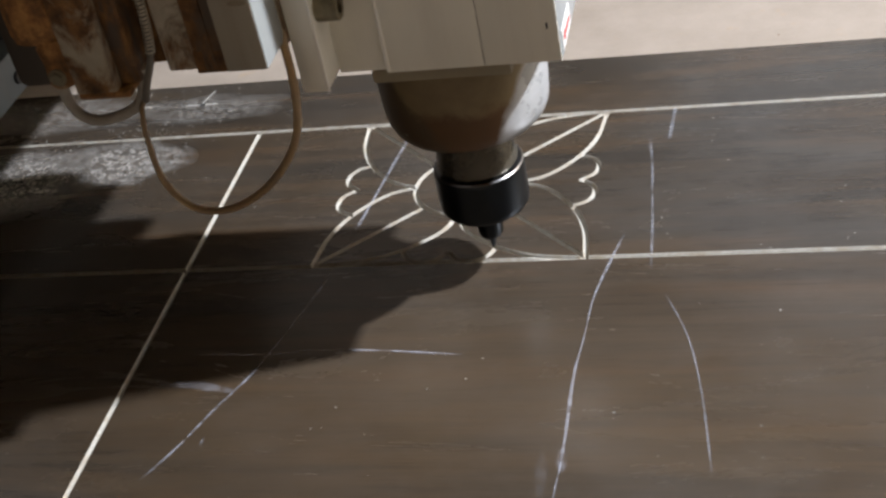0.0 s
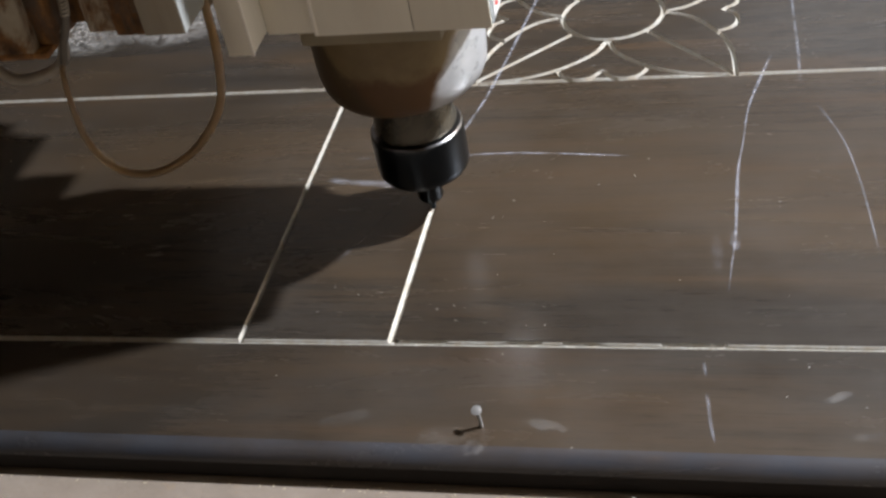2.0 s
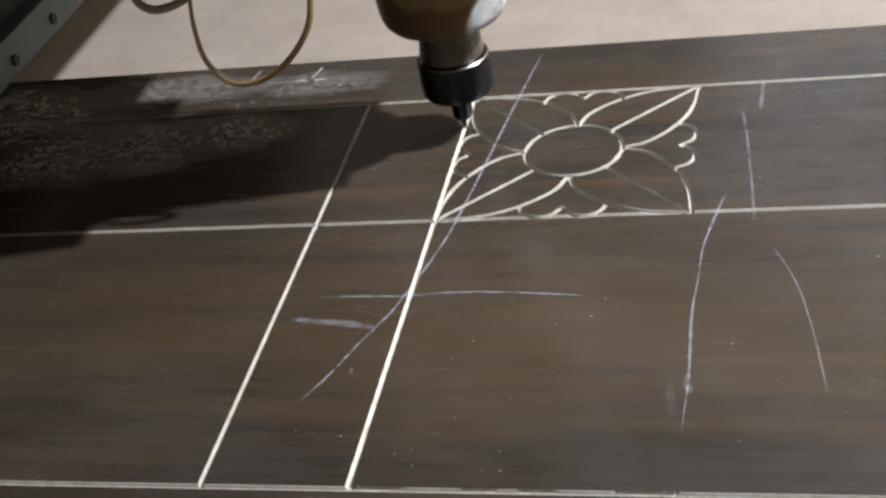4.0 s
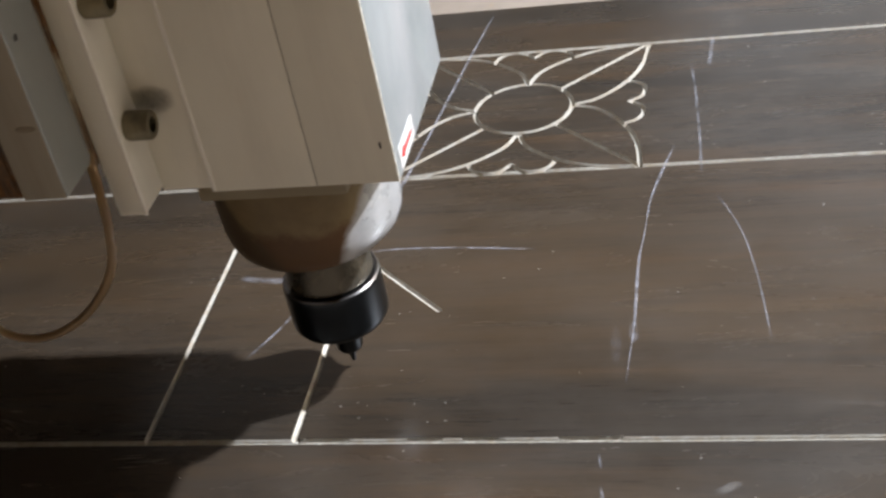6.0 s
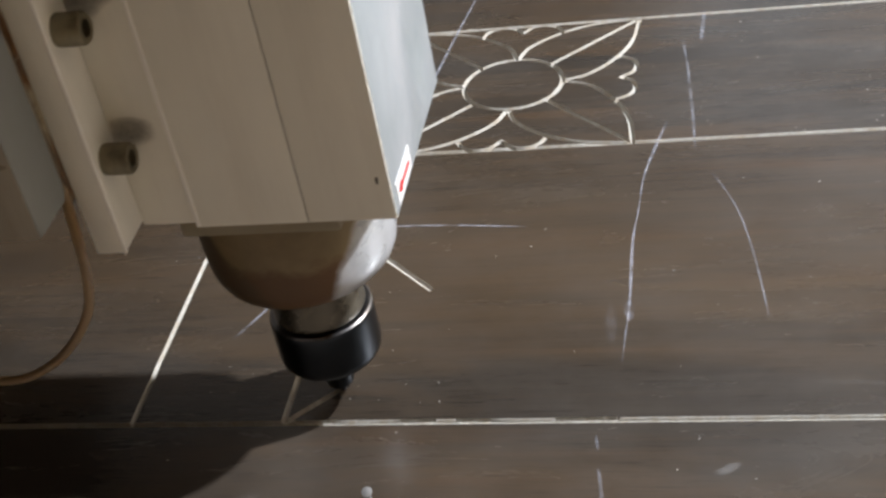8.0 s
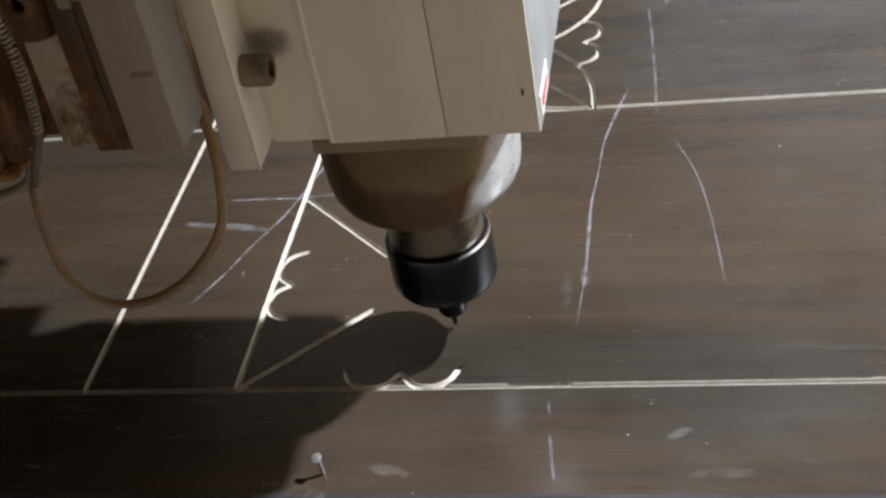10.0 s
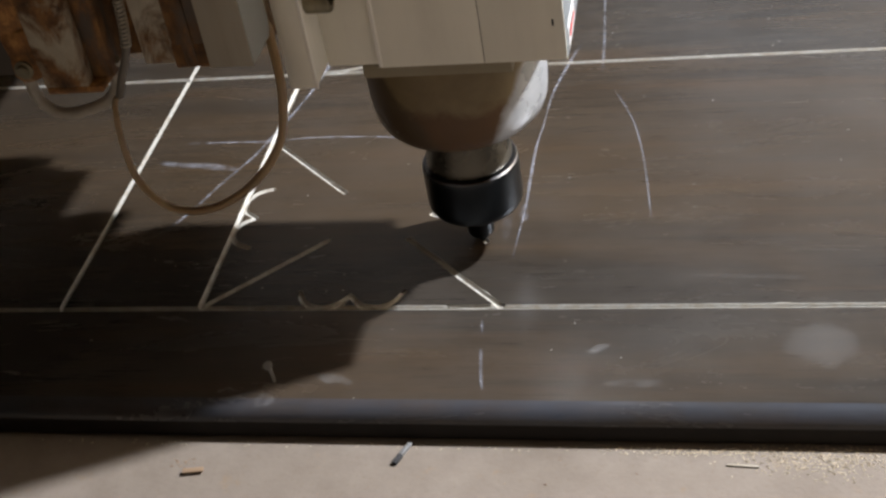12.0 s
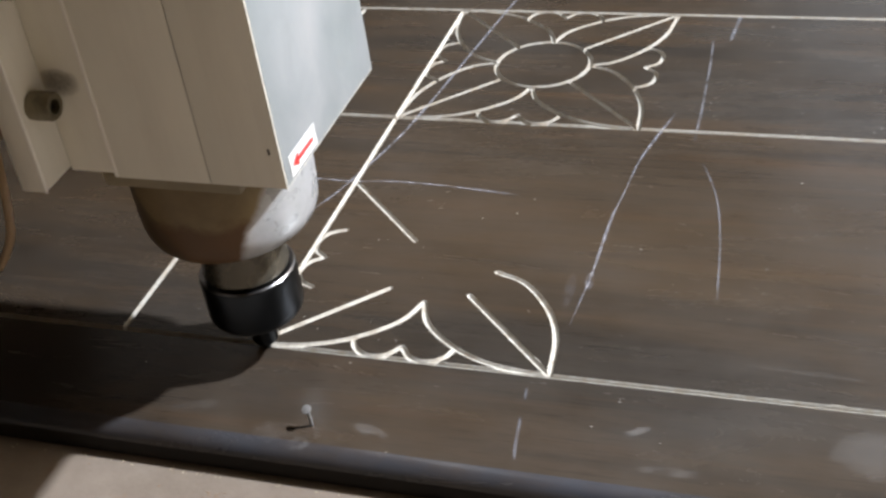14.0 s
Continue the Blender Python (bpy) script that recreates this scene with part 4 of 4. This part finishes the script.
def marks():
    film("chalk_line", [(0.039, 0.421), (0.031, 0.362), (0.024, 0.304), (0.018, 0.253), (0.012, 0.208), (0.007, 0.183), (0.0, 0.157), (-0.008, 0.130), (-0.019, 0.106), (-0.030, 0.079), (-0.041, 0.058)], lambda f: 0.0008 + 0.0002 * math.sin(3 * f), CHALK, "blue-white chalk guide line", ends=0.06)
    film("chalk_line", [(-0.053, 0.145), (-0.025, 0.145), (-0.002, 0.1445), (0.023, 0.147), (0.055, 0.146), (0.098, 0.142)], 0.0007, CHALK)
    film("chalk_line", [(-0.064, 0.1265), (-0.049, 0.123), (-0.035, 0.122), (-0.013, 0.117)], lambda f: 0.0020 + 0.0012 * math.sin(3 * f), CHALK_SOFT)
    film("chalk_line", [(0.169, 0.238), (0.162, 0.208), (0.157, 0.182), (0.155, 0.152), (0.153, 0.128), (0.153, 0.101), (0.153, 0.074), (0.152, 0.056), (0.151, 0.036)], lambda f: 0.0007 + 0.0003 * math.sin(12 * f), CHALK)
    blot("chalk_smear", 0.1530, 0.0725, 0.0024, 0.0085, 4, CHALK, strength=0.36)
    blot("chalk_smear", 0.1450, 0.0640, 0.0030, 0.0150, 4, CHALK_SOFT, strength=0.18)
    film("chalk_line", [(0.177, 0.331), (0.180, 0.297), (0.181, 0.277), (0.183, 0.241), (0.184, 0.204)], 0.0009, CHALK_SOFT)
    film("chalk_line", [(0.1905, 0.366), (0.188, 0.326)], 0.0014, CHALK_SOFT)
    film("chalk_line", [(0.192, 0.185), (0.200, 0.165), (0.206, 0.145), (0.211, 0.117), (0.214, 0.092), (0.217, 0.062)], 0.0006, CHALK_SOFT)
    film("chalk_line", [(-0.0186, 0.0855), (-0.0190, 0.0795)], 0.0010, CHALK_SOFT)
    film("chalk_line", [(0.142, -0.009), (0.143, -0.018)], 0.0009, CHALK_SOFT)
    film("chalk_line", [(0.144, -0.028), (0.146, -0.044), (0.148, -0.055)], 0.0009, CHALK_SOFT)
    blot("filler_smudge", 0.080, -0.0485, 0.0105, 0.0035, -16, SMUDGE, "pale filler smudge")
    blot("filler_smudge", 0.197, -0.0285, 0.0075, 0.0028, 25, SMUDGE)
    blot("filler_smudge", 0.050, -0.0620, 0.0050, 0.0050, -50, SMUDGE, z=0.0004)
    blot("filler_smudge", 0.293, -0.0255, 0.0170, 0.0150, 0, PALE_PATCH, strength=0.8)
    blot("filler_smudge", 0.199, -0.0270, 0.0040, 0.0022, 0, SMUDGE)
    blot("filler_smudge", 0.212, -0.0500, 0.0150, 0.0030, 5, SMUDGE, strength=0.6)
    blot("filler_smudge", 0.265, 0.0200, 0.0300, 0.0020, -3, SMUDGE, strength=0.3)
    blot("filler_smudge", 0.036, -0.0560, 0.0120, 0.0060, 10, SMUDGE, strength=0.35)
    blot("filler_smudge", -0.010, -0.0480, 0.0140, 0.0040, 20, SMUDGE, strength=0.3)
    # pale cut crosses round the back screws
    for x, y in ((-0.1285, 0.4025), (-0.177, 0.4035)):
        film("scratch_cross", [(x - 0.015, y), (x + 0.013, y + 0.0005)], 0.0008, SCRATCH, "pale scratched cross")
        film("scratch_cross", [(x - 0.002, y - 0.004), (x + 0.004, y + 0.021)], 0.0006, SCRATCH)
    for x, y in ((-0.1285, 0.4025), (-0.257, 0.409)):
        part("screw_head", lathe([(0.0018, 0.0), (0.0020, 0.0004), (0.0012, 0.0005)], 14, (x, y)), DARK, PANEL, "sunken dark screw head")
    # trodden sawdust towards the far corner
    for x, y, rx, ry, turn in ((-0.165, 0.330, 0.050, 0.030, 8), (-0.225, 0.318, 0.060, 0.038, 5), (-0.125, 0.398, 0.060, 0.022, 0), (-0.235, 0.400, 0.080, 0.026, 2), (-0.290, 0.315, 0.070, 0.045, 0), (-0.340, 0.370, 0.070, 0.055, 0)):
        blot("sawdust_film", x, y, rx, ry, turn, SAWDUST, "thin film of pale sawdust", strength=0.5 if y > 0.38 else 1.0)


def flakes(name, spots, material, size, label, category, z=0.0):
    """Loose chips and grains, each a small uneven wedge."""
    rng = random.Random(len(spots) + 7)
    verts, faces = [], []
    for x, y in spots:
        s, a = size * rng.uniform(0.4, 1.5), rng.uniform(0, 6.28)
        i = len(verts)
        for k, r in ((0, 1.0), (1.9, 0.5), (3.2, 0.9), (4.6, 0.45)):
            verts.append((x + s * r * math.cos(a + k), y + s * r * math.sin(a + k) * 0.8, z + 0.0001))
        verts.append((x + rng.uniform(-0.2, 0.2) * s, y + rng.uniform(-0.2, 0.2) * s, z + s * rng.uniform(0.25, 0.6)))
        faces += [(i, i + 1, i + 4), (i + 1, i + 2, i + 4), (i + 2, i + 3, i + 4), (i + 3, i, i + 4)]
    me = bpy.data.meshes.new(name)
    me.from_pydata(verts, [], faces)
    me.materials.append(material)
    return tagged(new(name, me), label, category, kind="stuff")


def nail():
    root = thing("nail", "bent steel nail standing in the panel's front strip", "nail", pose(0.0515, -0.0500, 0.0))
    part("shank", tube([Vector(v) for v in ((0.0004, 0, -0.004), (0.0002, 0, 0.004), (-0.0002, 0.0002, 0.0078), (-0.0005, 0.0002, 0.0096))], 0.0008, 10), BRIGHT_STEEL, root)
    head = lathe([(0.0010, 0.0), (0.0021, 0.0002), (0.0023, 0.0007), (0.0009, 0.0011)], 18)
    bmesh.ops.rotate(head, matrix=Matrix.Rotation(radians(24), 3, "X"), verts=head.verts)
    bmesh.ops.translate(head, vec=(-0.0005, 0.0002, 0.0094), verts=head.verts)
    part("nail_head", head, BRIGHT_STEEL, root, "dull round nail head")


marks()
nail()
rng = random.Random(4)


def carpet(n):
    """Spots where the shavings lie: dense towards the far corner, in loose clumps, thinning to the front."""
    spots = []
    while len(spots) < n:
        x, y = rng.uniform(-0.42, -0.09), rng.uniform(0.255, 0.426)
        edge = 0.262 + max(0.0, x + 0.30) * 0.22
        clump = 0.12 + 1.2 * noise.noise(Vector((x * 60, y * 60, 5.0))) + 0.9 * noise.noise(Vector((x * 190, y * 190, 2.0)))
        if y > edge + rng.uniform(0, 0.012) and rng.random() < clump * min(1.0, (-0.09 - x) / 0.06) * (1.0 if y < 0.375 else 0.45):
            spots.append((x, y))
    return spots


flakes("sawdust_chips", carpet(2200), CRUMB, 0.00085, "pale sawdust shavings strewn over the panel's far corner", "sawdust")
flakes("sawdust_grains", [(0.036, 0.037), (0.068, 0.062), (0.060, 0.088), (0.018, 0.023), (-0.041, 0.021), (-0.064, 0.056), (0.084, 0.118), (0.129, 0.044), (0.177, 0.033), (-0.018, 0.081), (0.1851, -0.0117), (0.176, -0.029), (0.207, -0.034), (0.185, -0.010), (0.0174, 0.0233), (0.0255, 0.0257), (0.0306, 0.0238), (0.042, 0.0144), (0.0427, 0.0478), (0.0532, 0.0245), (0.0617, 0.0123), (0.0703, 0.0128), (0.0682, 0.0251), (0.0333, 0.0913), (-0.0365, 0.0386), (0.0282, 0.0153), (-0.0235, 0.0331)]
       + [(rng.uniform(-0.1, 0.4), rng.uniform(-0.05, 0.42)) for _ in range(45)], CHIP, 0.0007, "single pale dust grains on the panel", "sawdust")
flakes("bed_sawdust", [(rng.gauss(0.292, 0.018), rng.gauss(-0.0765, 0.0045)) for _ in range(900)] + [(rng.gauss(0.245, 0.02), rng.gauss(-0.0735, 0.0012)) for _ in range(380)]
       + [(rng.uniform(-0.3, 0.5), rng.uniform(-0.0745, -0.0715)) for _ in range(200)], TAN_CHIP, 0.0007, "tan crumbs of sawdust along the panel's foot", "sawdust", -0.0165)
flakes("bed_crumbs", [(rng.uniform(-0.4, 0.6), rng.uniform(-0.2, -0.072)) for _ in range(120)] + [(rng.uniform(-0.4, 0.7), rng.uniform(0.435, 0.75)) for _ in range(170)] + [(0.016 + rng.gauss(0, 0.003), -0.085 + rng.gauss(0, 0.0014)) for _ in range(26)],
       SHAVING, 0.0008, "dark crumbs on the bed", "crumbs", -0.0165)
pin = thing("loose_pin", "short pale pin lying on the bed, its shadow a dark piece", "pin", pose(0.1166, -0.0721, -0.0155, 0, 0, -114.3))
part("shank", slab(0.0, 0.0076, -0.0010, 0.0010, -0.0009, 0.0009, 0.0004), BRIGHT_STEEL, pin, "pale worn shank")
# dark end piece stands for the pin's cast shadow
part("tip", slab(0.0076, 0.0131, -0.0012, 0.0012, -0.0010, 0.0009, 0.0004), DARK, pin, "dark piece drawn as the pin's shadow")
splinter = thing("splinter", "thin grey wood splinter lying on the bed", "splinter", pose(0.2581, -0.0811, -0.0162, 0, 0, -3.4))
part("sliver", slab(-0.0064, 0.0064, -0.0005, 0.0005, -0.0003, 0.0006, 0.0002), BAR_PAINT, splinter)

scrap = thing("bark_scrap", "small dark brown curled wood scrap lying on the bed", "wood scrap", pose(0.0212, -0.0907, -0.0163, 0, 0, 9))
flake = slab(-0.0048, 0.0048, -0.0018, 0.0018, -0.0002, 0.0008, 0.0004)
for v in flake.verts:
    v.co.z += 0.0012 * abs(v.co.x / 0.0048) + 0.0003 * noise.noise(v.co * 700)
    v.co.y *= 1.15 - 0.5 * (v.co.x / 0.0048) ** 2
part("flake", flake, SHAVING, scrap)


# ---- the strips of wood that the bit takes out, one after another ----
def open_span(q, side, older):
    """The part of a section across a cut, in half widths, that no older groove has taken."""
    ks = [-1.3 + 0.1 * i for i in range(27)]
    free = nearness([tuple(q + side * k) for k in ks], older) > 0.99
    best, run = [], []
    for k, good in zip(ks, free):
        run = run + [k] if good else []
        best = run if len(run) > len(best) else best
    return (best[0], best[-1]) if len(best) > 3 else None


def uncut_strips():
    made, older = [], list(CUT_BEFORE)
    for layer, (whole, half, t0, t1) in enumerate(CUT_NOW):
        top = 0.00002 + 0.000006 * layer
        size = sum((b - a).length for a, b in zip(whole, whole[1:]))
        n = max(1, round(size / 0.0045))
        for i in range(n):
            sections = []
            for k in range(5):
                f = (i + k / 4) / n
                q, q2, q1 = along(whole, f), along(whole, min(1.0, f + 0.01)), along(whole, max(0.0, f - 0.01))
                sections.append((q, (q2 - q1).normalized(), 1.0))
            if i == 0:
                q, d, _ = sections[0]
                sections = [(q - d * half * 1.12, d, 0.2), (q - d * half * 0.75, d, 0.75)] + sections
            if i == n - 1:
                q, d, _ = sections[-1]
                sections += [(q + d * half * 0.75, d, 0.75), (q + d * half * 1.12, d, 0.2)]
            verts, faces, paint_of, before = [], [], [], False
            for q, d, wide in sections:
                side = Vector((-d.y, d.x)) * half
                span = open_span(q, side * wide, older)
                if span:
                    lo, hi = span[0] * wide, span[1] * wide
                    raw_lo, raw_hi = span[0] > -1.25, span[1] < 1.25
                    row = [(lo, top - 0.000004), (lo + 0.2 * (hi - lo), top), (lo + 0.8 * (hi - lo), top), (hi, top - 0.000004)]
                    row += [(hi + 0.20, -0.57 * GROOVE_DEPTH), (hi + 0.58, -0.92 * GROOVE_DEPTH)] if raw_hi else [(hi - 0.12, -0.0010), (hi - 0.3, -0.0020)]
                    row += [(lo - 0.58, -0.92 * GROOVE_DEPTH), (lo - 0.20, -0.57 * GROOVE_DEPTH)] if raw_lo else [(lo + 0.3, -0.0020), (lo + 0.12, -0.0010)]
                    verts += [(*(q + side * k), z) for k, z in row]
                    if before:
                        a = len(verts) - 16
                        faces += [(a + m, a + (m + 1) % 8, a + 8 + (m + 1) % 8, a + 8 + m) for m in range(8)]
                        paint_of += [0, 0, 0, int(raw_hi), int(raw_hi), 0, int(raw_lo), int(raw_lo)]
                before = bool(span)
            if not faces:
                continue
            faces += [tuple(range(7, -1, -1)), tuple(range(len(verts) - 8, len(verts)))]
            paint_of += [1, 1]
            me = bpy.data.meshes.new("uncut_strip")
            me.from_pydata(verts, [], faces)
            me.materials.append(WOOD), me.materials.append(RAW)
            me.polygons.foreach_set("material_index", np.array(paint_of, dtype=np.int32))
            ob = new("uncut_strip", me)
            ob.parent = PANEL
            made.append((ob, t0 + (t1 - t0) * (i + 0.5) / n))
        older.append((whole, half))
    return made


STRIPS = uncut_strips()


def motions():
    rows = head_rows()
    walk(HEAD, [(t, pose(x, y, z)) for t, x, y, z in rows])
    walk(GANTRY_BEAM, [(t, pose(x, 0, 0)) for t, x, y, z in rows])
    for ob, t in STRIPS:
        t = min(t, 13.9)
        walk(ob, [(0.0, pose(0, 0, 0)), (t - 0.04, pose(0, 0, 0)), (t + 0.03, pose(0, 0, -0.009)), (14.0, pose(0, 0, -0.009))])


motions()
